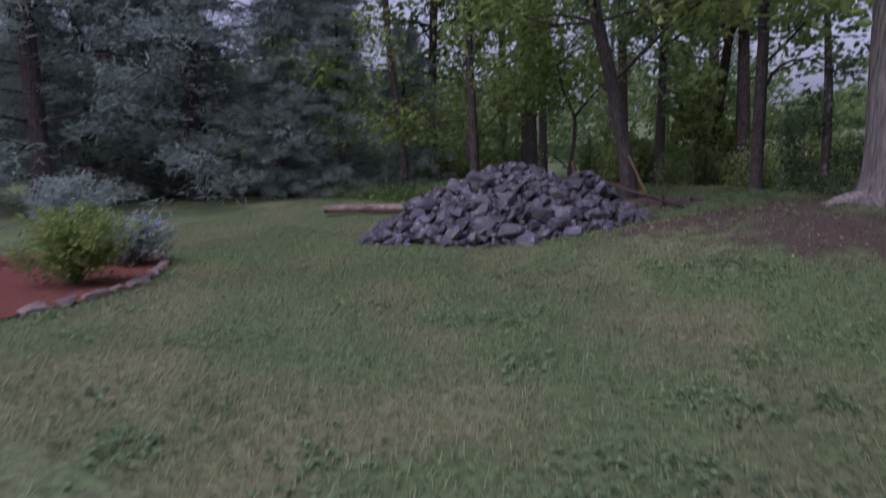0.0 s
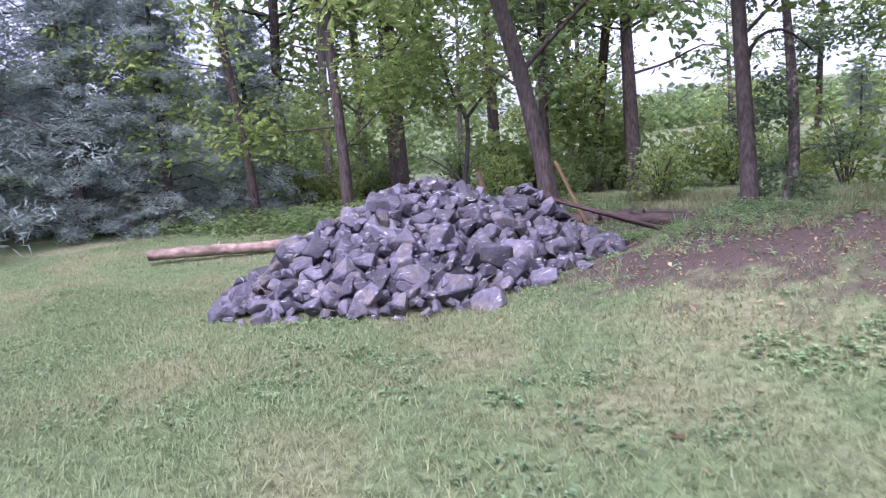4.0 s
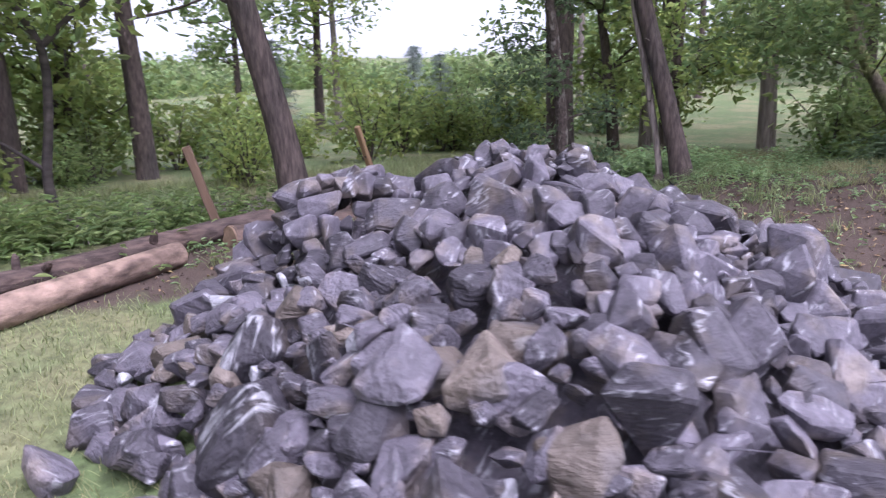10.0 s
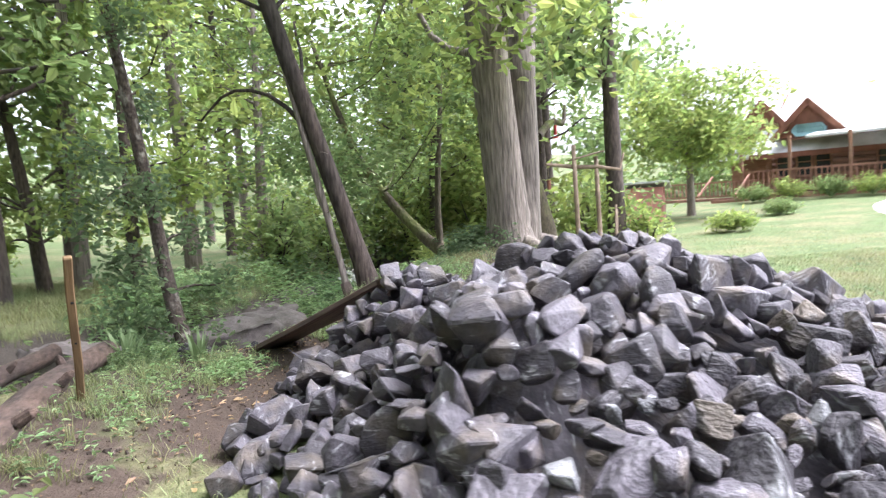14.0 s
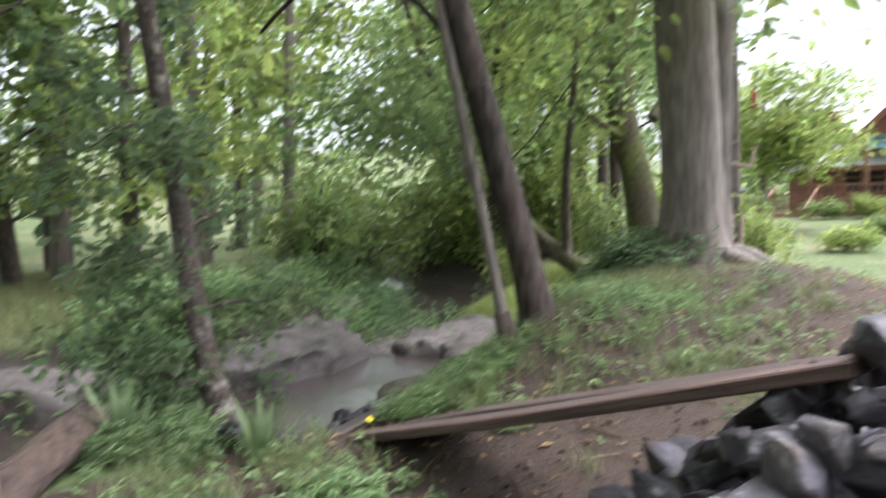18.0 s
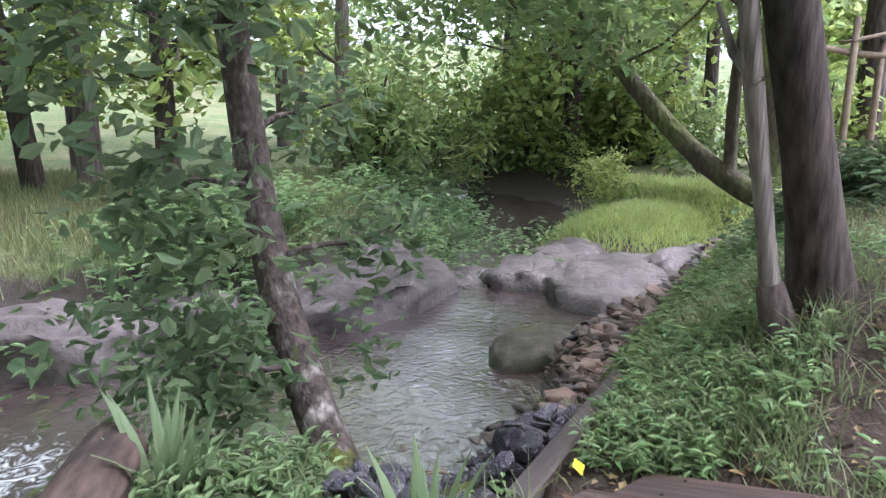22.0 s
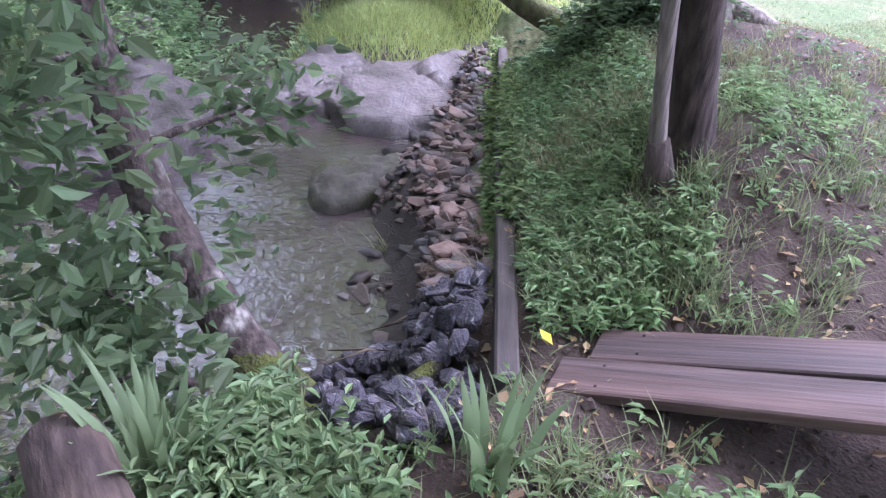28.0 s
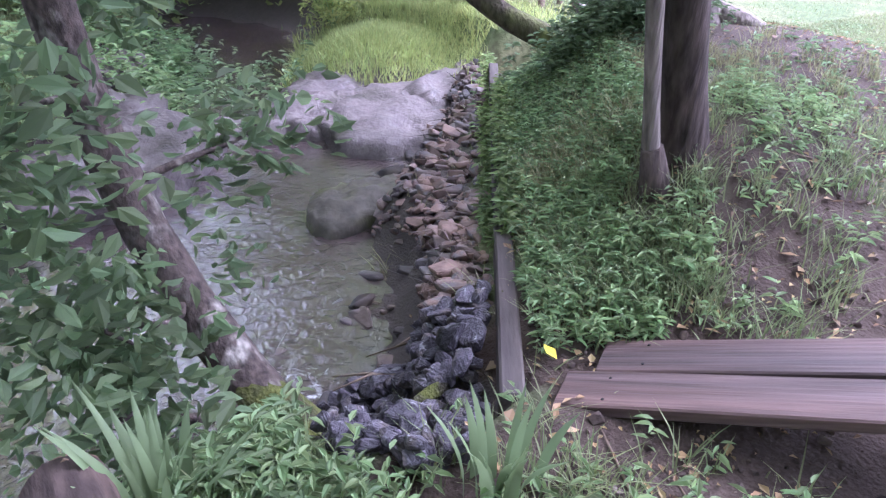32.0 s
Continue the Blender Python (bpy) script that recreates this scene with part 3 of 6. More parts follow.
def heap_top(x, y):
    dx, dy = x - HEAP[0], y - HEAP[1]
    q = math.hypot(dx, dy) / heap_reach(math.atan2(dy, dx))
    h = HEAP_H * max(0.0, 1 - q ** 1.4) if q < 1 else 0
    h = max(h, 0.86 * math.exp(-((x + 0.1) ** 2 + (y - 8.25) ** 2) / 0.5)) if q < 1 else h
    h = max(h, 0.98 * math.exp(-((x + 1.65) ** 2 + (y - 8.0) ** 2) / 0.55)) if q < 1 else h
    h *= 1 + 0.08 * math.sin(3.1 * dx + 1) * math.cos(2.7 * dy)
    return h, q


def soup(meshes, placed):
    """Many small meshes as one pair of arrays of triangles."""
    data = {}
    vs, fs, o = [], [], 0
    for k, m in placed:
        if k not in data:
            me = meshes[k]
            v = np.empty(len(me.vertices) * 3)
            me.vertices.foreach_get("co", v)
            me.calc_loop_triangles()
            t = np.empty(len(me.loop_triangles) * 3, int)
            me.loop_triangles.foreach_get("vertices", t)
            data[k] = v.reshape(-1, 3), t.reshape(-1, 3)
        v, t = data[k]
        a = np.array(m)
        vs.append(v @ a[:3, :3].T + a[:3, 3])
        fs.append(t + o)
        o += len(v)
    return np.concatenate(vs), np.concatenate(fs)


def make_heap():
    rng = np.random.default_rng(5)
    heap = thing("rock_pile", "large heap of broken blue-grey slate rocks on the lawn", "rock pile", Matrix.Translation((HEAP[0], HEAP[1], 0)))
    n = 56
    vs, fs = [(0, 0, HEAP_H - 0.2)], []
    rings = 12
    for j in range(1, rings + 1):
        for k in range(n):
            a = 2 * math.pi * k / n
            r = heap_reach(a) * j / rings * 0.95
            x, y = math.cos(a) * r, math.sin(a) * r
            h, q = heap_top(HEAP[0] + x, HEAP[1] + y)
            g = ground_at(HEAP[0] + x, HEAP[1] + y)
            vs.append((x, y, g + max(h - (0.26 if y < 0.9 else 0.46), -0.10) + rng.uniform(-0.03, 0.03)))
    tri = [(0, 1 + k, 1 + (k + 1) % n) for k in range(n)]
    for j in range(rings - 1):
        for k in range(n):
            a, b = 1 + j * n + k, 1 + j * n + (k + 1) % n
            tri += [(a, a + n, b + n), (a, b + n, b)]
    part("rubble_core", quick("rubble_core", vs, tri, ROCK_REST), None, heap)
    spots = []
    s = 0.116
    for i in range(-26, 27):
        for j in range(-29, 29):
            x, y = HEAP[0] + (i + (j % 2) * 0.5) * s + rng.uniform(-0.05, 0.05), HEAP[1] + j * s * 0.9 + rng.uniform(-0.05, 0.05)
            h, q = heap_top(x, y)
            if q < 1.0:
                spots.append((x, y, h, q))
                if y > 8.3 and q > 0.5 and h > 0.3:
                    spots.append((x + 0.02, y + 0.03, h * rng.uniform(0.25, 0.7), q))
    for _ in range(20):
        a = rng.uniform(0, 6.28)
        r = heap_reach(a) * rng.uniform(1.0, 1.10)
        spots.append((HEAP[0] + math.cos(a) * r, HEAP[1] + math.sin(a) * r, 0.0, 1.0))
    near = sorted(spots, key=lambda p: p[0] + 0.3 * abs(p[1] - 6.6))
    near = set(near[:300])
    rest = []
    for p in spots:
        x, y, h, q = p
        size = float(np.clip(rng.lognormal(-1.68, 0.38), 0.10, 0.46)) * (1.1 if q > 0.8 else 1.0) * (0.86 if y > 8.5 else 1.0)
        z = ground_at(x, y) + h + (size * 0.10 if q < 1 else size * 0.2) - 0.02 + rng.uniform(-0.04, 0.05)
        m = Matrix.Translation((x - HEAP[0], y - HEAP[1], z)) @ any_turn(rng, 0.8) @ Matrix.Diagonal((size * 1.12, size, size, 1))
        if p in near:
            ob = part("rock", ROCKS[int(rng.integers(0, len(ROCKS)))], None, heap)
            ob.matrix_basis = m
        else:
            rest.append((int(rng.integers(0, 31)), m))
    v, f = soup(ROCKS, rest)
    tagged(part("rocks_beyond", quick("rocks_beyond", v, f, ROCK_REST), None, heap), kind="stuff")


make_heap()


# ---- timber by the creek ----
def log_thing(name, label, a, b, ra, rb, seed, mat=None, knots=3):
    rng = random.Random(seed)
    a, b = Vector(a), Vector(b)
    t = thing(name, label, "log", Matrix.Translation(a), "logs by the creek")
    n = 16
    pts, rad = [], []
    side = (b - a).cross(Vector((0, 0, 1))).normalized()
    for i in range(n):
        s = i / (n - 1)
        p = (b - a) * s + side * (0.05 * math.sin(s * 4 + seed)) + Vector((0, 0, 0.02 * math.sin(s * 7 + seed)))
        pts.append(p)
        rad.append((ra + (rb - ra) * s) * (1 + 0.06 * math.sin(s * 11 + seed)))
    v, f = tube(pts, rad, 14, 0.05, rng, caps=False)
    part("trunk", quick("trunk", v, f, mat or LOG_BARK, True), None, t)
    for p, d, r in ((pts[0], pts[0] - pts[1], rad[0]), (pts[-1], pts[-1] - pts[-2], rad[-1])):
        v, f = tube([p - d.normalized() * 0.02, p + d.normalized() * 0.012], [r * 0.98, r * 0.94], 14, 0.03, rng)
        part("cut_end", quick("cut_end", v, f, LOG_END), None, t, "pale sawn log end")
    for _ in range(knots):
        s = rng.uniform(0.2, 0.8)
        p = (b - a) * s
        d = (side * rng.uniform(-1, 1) + Vector((0, 0, rng.uniform(0.3, 1)))).normalized()
        r = ra + (rb - ra) * s
        v, f = tube([p + d * r * 0.7, p + d * (r + 0.07), p + d * (r + 0.10)], [r * 0.35, r * 0.28, r * 0.1], 8, 0.1, rng)
        part("branch_stub", quick("branch_stub", v, f, mat or LOG_BARK), None, t)
    return t


log_thing("log", "long barkless fallen log lying beside the creek", (-6.3, 8.5, 0.06), (-1.85, 10.48, 0.16), 0.085, 0.12, 1, LOG_PALE)
log_thing("log", "weathered log with peeling bark behind another log", (-3.85, 10.45, 0.15), (-0.75, 11.0, 0.27), 0.09, 0.12, 2)
log_thing("log", "thick brown log with a sawn end by the post", (-1.3, 10.76, 0.20), (2.46, 11.13, 0.13), 0.13, 0.10, 3)
log_thing("log", "thin brown log lying along the bank", (-0.5, 11.35, 0.22), (2.75, 11.78, 0.12), 0.09, 0.085, 4)


def post(base, top, w, label, mat=None):
    base, top = Vector(base), Vector(top)
    m = Matrix.Translation(base) @ (top - base).to_track_quat("Z", "Y").to_matrix().to_4x4()
    t = thing("fence_post", label, "post", m, "fence posts")
    h = (top - base).length
    bm = bmesh.new()
    box(bm, w, w, h + 0.2, Matrix.Translation((0, 0, h / 2 - 0.1)), 0.008)
    bmesh.ops.subdivide_edges(bm, edges=[e for e in bm.edges if e.calc_length() > 0.5], cuts=4)
    for v in bm.verts:
        v.co.x += 0.006 * math.sin(v.co.z * 5)
        v.co.y += 0.005 * math.cos(v.co.z * 7)
    part("shaft", bm, mat or POST, t)
    for z in (h * 0.72, h * 0.45):
        part("nail_hole", boxed(0.02, 0.006, 0.02, Matrix.Translation((0, -w / 2 - 0.001, z)), 0.004), RUBBER, t, "dark old bolt hole")
    return t


post((0.50, 10.70, 0.10), (0.03, 10.52, 1.19), 0.056, "leaning squared wooden post beside a log")
post((-1.2, 11.12, 0.1), (-1.45, 11.25, 1.06), 0.08, "leaning brown wooden post behind logs", POST_DARK)


def plank_walk():
    """Two boards side by side, a ramp from the bank up on to the heap."""
    a, e = Vector((2.05, 9.74, 0.03)), Vector((-0.03, 8.54, 0.85))
    dx = (e - a).normalized()
    dy = Vector((0, 0, 1)).cross(dx).normalized()
    dz = dx.cross(dy)
    m = Matrix(((dx.x, dy.x, dz.x, a.x), (dx.y, dy.y, dz.y, a.y), (dx.z, dy.z, dz.z, a.z), (0, 0, 0, 1)))
    t = thing("board_walk", "two weathered brown boards laid side by side as a ramp", "boards", m)
    ln = (e - a).length
    for y, off in ((0.10, 0.0), (0.308, 0.09)):
        bm = bmesh.new()
        box(bm, ln - off, 0.2, 0.045, Matrix.Translation((off + (ln - off) / 2, y, 0)), 0.006)
        bmesh.ops.subdivide_edges(bm, edges=[q for q in bm.edges if q.calc_length() > 1], cuts=12)
        for v in bm.verts:
            v.co.z += 0.006 * math.sin(v.co.x * 2.2 + y * 20)
            v.co.y += 0.003 * math.sin(v.co.x * 3.1 + y * 9)
        board = part("board", bm, PLANK, t)
        for x in (0.16, ln - 0.2):
            for w in (-0.06, 0.06):
                part("nail", boxed(0.01, 0.01, 0.006, Matrix.Translation((off + x, y + w, 0.026)), 0.002), RUBBER, board)


plank_walk()


def retaining_wall():
    d = Vector((*(WALL_B - WALL_A), 0))
    m = Matrix.Translation((WALL_A[0], WALL_A[1], 0)) @ d.to_track_quat("X", "Z").to_matrix().to_4x4()
    t = thing("retaining_wall", "low dark timber wall holding the creek bank", "wall", m)
    ln = 5.0
    for k, z in enumerate((-0.05, -0.20, -0.35, -0.50)):
        x = 0.0
        j = 0
        while x < ln - 0.2:
            piece = min(2.4 if (k + j) % 2 else 1.6, ln - x)
            part("timber", boxed(piece - 0.012, 0.09, 0.142, Matrix.Translation((x + piece / 2, 0.0 + 0.004 * ((j + k) % 3), z + 0.01)), 0.01), TIMBER, t)
            x += piece
            j += 1


retaining_wall()


# ---- trees ----
def trunk_mesh(points, radii, limbs, mat, seed, sides=12, n=18):
    rng = random.Random(seed)
    pts = spline(points, n)
    rad = [r[0] for r in spline([(r, 0, 0) for r in radii], n)]
    pieces = [tube(pts, rad, sides, 0.05, rng)]
    for lp, r0, r1 in limbs:
        q = spline(lp, 9)
        pieces.append(tube(q, [r0 + (r1 - r0) * i / 8 for i in range(9)], 7, 0.05, rng))
    v, f = join(pieces)
    return quick("trunk", v, f, mat, True)


def grow_limbs(rng, top_pts, count, reach, r0, up=0.5):
    """Branching limbs that leave the given trunk points, and the tips they reach."""
    limbs, tips = [], []
    for k in range(count):
        p = np.array(top_pts[int(rng.integers(0, len(top_pts)))])
        a = rng.uniform(0, 6.28)
        L = reach * rng.uniform(0.5, 1.1)
        d = np.array([math.cos(a), math.sin(a), up * rng.uniform(0.2, 1.3)])
        d /= np.linalg.norm(d)
        m1 = p + d * L * 0.4 + rng.normal(size=3) * 0.08 * L
        m2 = p + d * L * 0.75 + rng.normal(size=3) * 0.1 * L + np.array([0, 0, 0.06 * L])
        e = p + d * L + rng.normal(size=3) * 0.1 * L
        limbs.append(([tuple(p), tuple(m1), tuple(m2), tuple(e)], r0 * rng.uniform(0.6, 1), r0 * 0.15))
        tips += [m1 * 0.5 + m2 * 0.5, m2, e]
    return limbs, tips


def near_tree(name, label, points, radii, bark, leaf, seed, limbs=9, reach=2.0, count=6000, size=0.13, spread=0.6, extra=(), lo=0.45, sides=16, up=0.5, tips_extra=()):
    rng = np.random.default_rng(seed)
    t = thing(name, label, "tree", Matrix.Translation(points[0]))
    p0 = np.array(points[0])
    rel = [tuple(np.array(p) - p0) for p in points]
    tops = spline(rel, 20)[int(20 * lo):]
    lm, tips = grow_limbs(rng, tops, limbs, reach, radii[-1] * 0.75, up)
    lm += [([tuple(np.array(q) - p0) for q in pp], a, b) for pp, a, b in extra]
    part("trunk", trunk_mesh(rel, radii, lm, bark, seed, sides), None, t)
    if count:
        tips = tips + [np.array(q) - p0 for q in tips_extra]
        v, f = leaves(rng, tips, spread, count, size)
        part("crown", quick("crown", v, f, leaf), None, t)
    return t


# the leaning cherry-like tree behind the heap
near_tree("tree", "leaning brown-barked tree behind the rock pile and logs", [(-0.2, 11.42, 0.05), (-0.32, 11.45, 1.1), (-0.68, 11.55, 2.7), (-1.25, 11.65, 5.0), (-1.6, 11.8, 8.5), (-1.7, 11.8, 11.5)],
          [0.20, 0.155, 0.14, 0.13, 0.11, 0.06], BARK, LEAF_LIGHT, 21, 18, 3.4, 8000, 0.17, 0.85,
          extra=[([(-0.7, 11.55, 2.7), (0.0, 11.7, 3.4), (0.8, 11.8, 4.1), (1.9, 11.8, 4.6)], 0.05, 0.02)], lo=0.36)
# the leaning tree at the top of the bank, with a grey snag at its foot
near_tree("tree", "dark leaning tree with ridged bark on the bank", [(2.66, 8.42, 0.36), (2.66, 8.54, 0.9), (2.62, 8.88, 2.1), (2.56, 9.3, 3.6), (2.42, 9.8, 5.6), (2.3, 10.3, 8.5)],
          [0.15, 0.10, 0.09, 0.085, 0.075, 0.04], BARK, LEAF_LIGHT, 22, 14, 2.8, 5200, 0.14, 0.7, lo=0.42,
          extra=[([(2.62, 8.88, 2.1), (2.8, 9.3, 2.6), (3.2, 9.8, 2.75), (3.6, 10.2, 2.5)], 0.03, 0.012)])
snag = near_tree("dead_stem", "pale grey dead stem leaning beside a tree", [(2.60, 8.66, 0.28), (2.64, 8.74, 0.8), (2.64, 8.88, 1.5), (2.60, 9.05, 2.3), (2.58, 9.2, 3.0)],
          [0.05, 0.036, 0.037, 0.03, 0.015], BARK_GREY, LEAF, 23, 2, 0.4, 0, sides=9, lo=0.6)
v, f = tube([(0.02, 0.18, 1.05), (0.10, 0.24, 1.16), (0.14, 0.30, 1.34)], [0.026, 0.02, 0.008], 7, 0.1, random.Random(2))
part("broken_stub", quick("broken_stub", v, f, BARK_GREY, True), None, snag)
v, f = tube([(-0.02, -0.02, -0.1), (0.0, 0.0, 0.12), (0.02, 0.05, 0.3)], [0.085, 0.07, 0.05], 9, 0.12, random.Random(6))
part("rotten_base", quick("rotten_base", v, f, BARK, True), None, snag, "dark rotten base of the stem")
# the great double trunk
near_tree("tree", "huge grey double-trunked tree with flared roots", [(4.40, 6.38, 0.40), (4.40, 6.38, 0.70), (4.39, 6.38, 0.95), (4.36, 6.40, 1.50), (4.33, 6.53, 3.20), (4.27, 6.70, 5.50), (4.05, 6.85, 9.00), (3.85, 6.95, 13.00)],
          [0.55, 0.42, 0.325, 0.27, 0.255, 0.235, 0.18, 0.1], BARK_GREY, LEAF_LIGHT, 24, 15, 4.2, 7000, 0.18, 1.0, lo=0.55, sides=22,
          extra=[([(4.56, 6.13, 0.40), (4.58, 6.10, 0.95), (4.66, 6.04, 1.80), (4.75, 5.93, 3.60)], 0.29, 0.19), ([(4.75, 5.93, 3.60), (4.72, 5.75, 6.00), (4.30, 5.40, 9.00), (4.30, 5.20, 12.00)], 0.21, 0.1),
                 ([(4.35, 6.55, 0.78), (4.15, 6.95, 0.58), (4.05, 7.20, 0.42)], 0.14, 0.05), ([(4.30, 6.30, 0.78), (3.90, 6.15, 0.70), (3.60, 6.00, 0.55)], 0.14, 0.05), ([(4.50, 6.20, 0.80), (4.45, 5.70, 0.70), (4.40, 5.40, 0.55)], 0.13, 0.05)],
          tips_extra=[(3.50, 6.80, 3.60), (3.30, 6.40, 3.90), (4.50, 7.10, 3.30), (3.70, 5.40, 3.40), (3.20, 5.70, 4.20), (2.90, 5.20, 4.80), (4.20, 5.60, 4.50)])
# the mossy trunk that arches over the water
near_tree("tree", "mossy green trunk arching out over the creek", [(4.95, 6.55, 0.25), (5.25, 6.8, 0.40), (5.6, 7.15, 0.62), (5.95, 7.5, 1.0), (6.3, 8.05, 1.75), (6.55, 8.4, 2.5), (6.9, 8.9, 4.2)],
          [0.15, 0.115, 0.10, 0.085, 0.07, 0.055, 0.03], BARK_MOSS, LEAF, 25, 12, 2.4, 5200, 0.12, 0.6, lo=0.6,
          extra=[([(5.6, 7.15, 0.62), (5.65, 7.15, 1.4), (5.7, 7.05, 2.4), (5.75, 6.95, 3.4)], 0.06, 0.03)])
near_tree("tree", "dark mossy trunk standing behind the great tree", [(9.30, 4.25, 0.20), (9.27, 4.50, 1.50), (9.15, 4.95, 3.50), (8.80, 4.65, 7.00), (8.70, 4.75, 11.00)],
          [0.34, 0.26, 0.24, 0.2, 0.08], BARK_MOSS, LEAF_LIGHT, 26, 12, 3.2, 6000, 0.18, 0.9, lo=0.35,
          extra=[([(9.10, 4.35, 2.60), (9.90, 3.75, 3.00), (10.60, 3.25, 3.00), (11.20, 2.95, 3.50)], 0.09, 0.04)])
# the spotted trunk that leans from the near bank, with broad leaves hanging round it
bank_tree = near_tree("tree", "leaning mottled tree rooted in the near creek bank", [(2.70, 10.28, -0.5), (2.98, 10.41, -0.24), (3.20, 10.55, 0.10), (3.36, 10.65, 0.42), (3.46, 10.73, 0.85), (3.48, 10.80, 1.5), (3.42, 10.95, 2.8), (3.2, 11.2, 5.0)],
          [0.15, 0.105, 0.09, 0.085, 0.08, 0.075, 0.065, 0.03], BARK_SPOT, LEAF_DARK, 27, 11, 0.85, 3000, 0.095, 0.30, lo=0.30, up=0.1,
          extra=[([(2.98, 10.41, -0.24), (2.93, 10.64, -0.22), (2.98, 10.95, -0.1)], 0.035, 0.015)],
          tips_extra=[(3.0, 10.9, 0.6), (2.9, 11.1, 0.9), (3.2, 11.0, 0.3), (3.3, 11.2, 0.7), (2.7, 11.0, 0.25), (2.9, 11.3, 0.4), (2.75, 10.75, 0.0), (2.6, 11.05, -0.05), (2.9, 11.3, 1.3), (3.75, 10.25, 0.0),
                      (3.0, 11.2, 1.9), (3.4, 10.8, 1.8), (2.8, 11.4, 1.5)])


v, f = tube([(-0.03, -0.02, -0.03), (0.08, 0.04, 0.08), (0.20, 0.095, 0.19), (0.32, 0.16, 0.30)], [0.165, 0.148, 0.124, 0.10], 14, 0.05, random.Random(7))
part("moss", quick("moss", v, f, MOSS, True), None, bank_tree, "green moss on the foot of the trunk")
# slender pale-leaved trees beyond the heap, and the weeping tree by the house
near_tree("tree", "slender tree with yellow-green leaves behind the rock pile", [(-4.75, 12.7, -0.1), (-4.8, 12.7, 2.0), (-4.9, 12.65, 4.5), (-4.9, 12.6, 8.0), (-4.8, 12.6, 11.5)],
          [0.15, 0.11, 0.10, 0.08, 0.03], BARK, LEAF_LIGHT, 28, 18, 3.4, 7500, 0.18, 0.8, lo=0.22, up=0.25)
near_tree("tree", "thin dark forked sapling behind the logs", [(-2.25, 13.2, 0.0), (-2.3, 13.2, 0.7), (-2.2, 13.2, 1.4), (-2.18, 13.2, 2.1), (-2.5, 13.2, 2.8), (-2.7, 13.2, 3.6)],
          [0.07, 0.055, 0.05, 0.045, 0.035, 0.02], TIMBER, LEAF_LIGHT, 31, 5, 1.2, 900, 0.13, 0.5, lo=0.6, sides=9,
          extra=[([(-2.18, 13.2, 2.1), (-1.85, 13.15, 2.45), (-1.4, 13.1, 2.85), (-0.9, 13.1, 3.1)], 0.04, 0.018), ([(-2.3, 13.2, 0.8), (-2.8, 13.2, 1.2), (-3.4, 13.2, 1.5)], 0.025, 0.01)])
near_tree("tree", "slender tree with yellow-green leaves beside the lawn", [(-7.5, 13.4, -0.1), (-7.65, 13.35, 2.0), (-7.8, 13.1, 4.5), (-7.8, 12.9, 8.0), (-7.8, 12.9, 10.5)],
          [0.13, 0.10, 0.09, 0.07, 0.03], BARK, LEAF_LIGHT, 29, 16, 3.4, 5500, 0.16, 0.8, lo=0.25, up=0.1)
near_tree("tree", "pale green tree with drooping boughs by the house", [(18.4, -4.4, 0.2), (18.4, -4.4, 1.6), (18.3, -4.3, 3.2), (18.2, -4.2, 4.8)],
          [0.16, 0.13, 0.10, 0.03], BARK_GREY, LEAF_LIGHT, 30, 26, 2.7, 7500, 0.22, 0.75, lo=0.4, up=0.05)


def broad_proto(seed, height, width, bark, leaf, count=2400, size=0.26, clear=0.3, stems=1):
    rng = np.random.default_rng(seed)
    t = thing("woodland_tree", "leafy broad-leaved woodland tree across the creek", "tree", None, "woodland trees")
    lean = rng.normal(size=2) * 0.04 * height
    pts = [(0, 0, -0.3), (lean[0] * 0.2, lean[1] * 0.2, height * 0.25), (lean[0] * 0.6, lean[1] * 0.6, height * 0.6), (lean[0], lean[1], height * 0.97)]
    tops = spline(pts, 24)[int(24 * clear):]
    lm, tips = grow_limbs(rng, tops, 20, width, 0.05, 0.45)
    part("trunk", trunk_mesh(pts, [0.2, 0.14, 0.10, 0.02], lm, bark, seed, 9, 12), None, t)
    v, f = leaves(rng, tips, width * 0.30, count, size)
    part("crown", quick("crown", v, f, leaf), None, t)
    return t


def pine_proto(seed, height, width):
    rng = np.random.default_rng(seed)
    t = thing("pine_tree", "tall blue-green pine with drooping branches", "tree", None, "pine trees")
    pieces = [tube([(0, 0, -0.3), (0, 0, height * 0.5), (0, 0, height)], [0.24, 0.15, 0.02], 9, 0.04, random.Random(seed))]
    tips = []
    z = height * 0.06
    while z < height * 0.98:
        s = 1 - z / height
        L = width * (0.25 + 0.75 * s ** 0.7)
        for k in range(6):
            a = rng.uniform(0, 6.28)
            l = L * rng.uniform(0.6, 1.1)
            d = np.array([math.cos(a), math.sin(a), 0.0])
            p = np.array([0, 0, z])
            q = [p, p + d * l * 0.5 + (0, 0, 0.08 * l), p + d * l + (0, 0, -0.12 * l)]
            pieces.append(tube([tuple(v) for v in q], [0.035, 0.02, 0.006], 5, 0, None, False))
            for u in np.linspace(0.3, 1.05, 6):
                tips.append(p + d * l * u + np.array([rng.normal() * 0.12 * l, rng.normal() * 0.12 * l, 0.05 * l - 0.2 * l * u * u]))
        z += height * 0.045
    v, f = join(pieces)
    part("trunk", quick("trunk", v, f, BARK, True), None, t)
    v, f = leaves(rng, tips, (0.5, 0.5, 0.24), 36000, 0.22, 0.1, 0.14, 0.1)
    part("crown", quick("crown", v, f, NEEDLE), None, t)
    return t


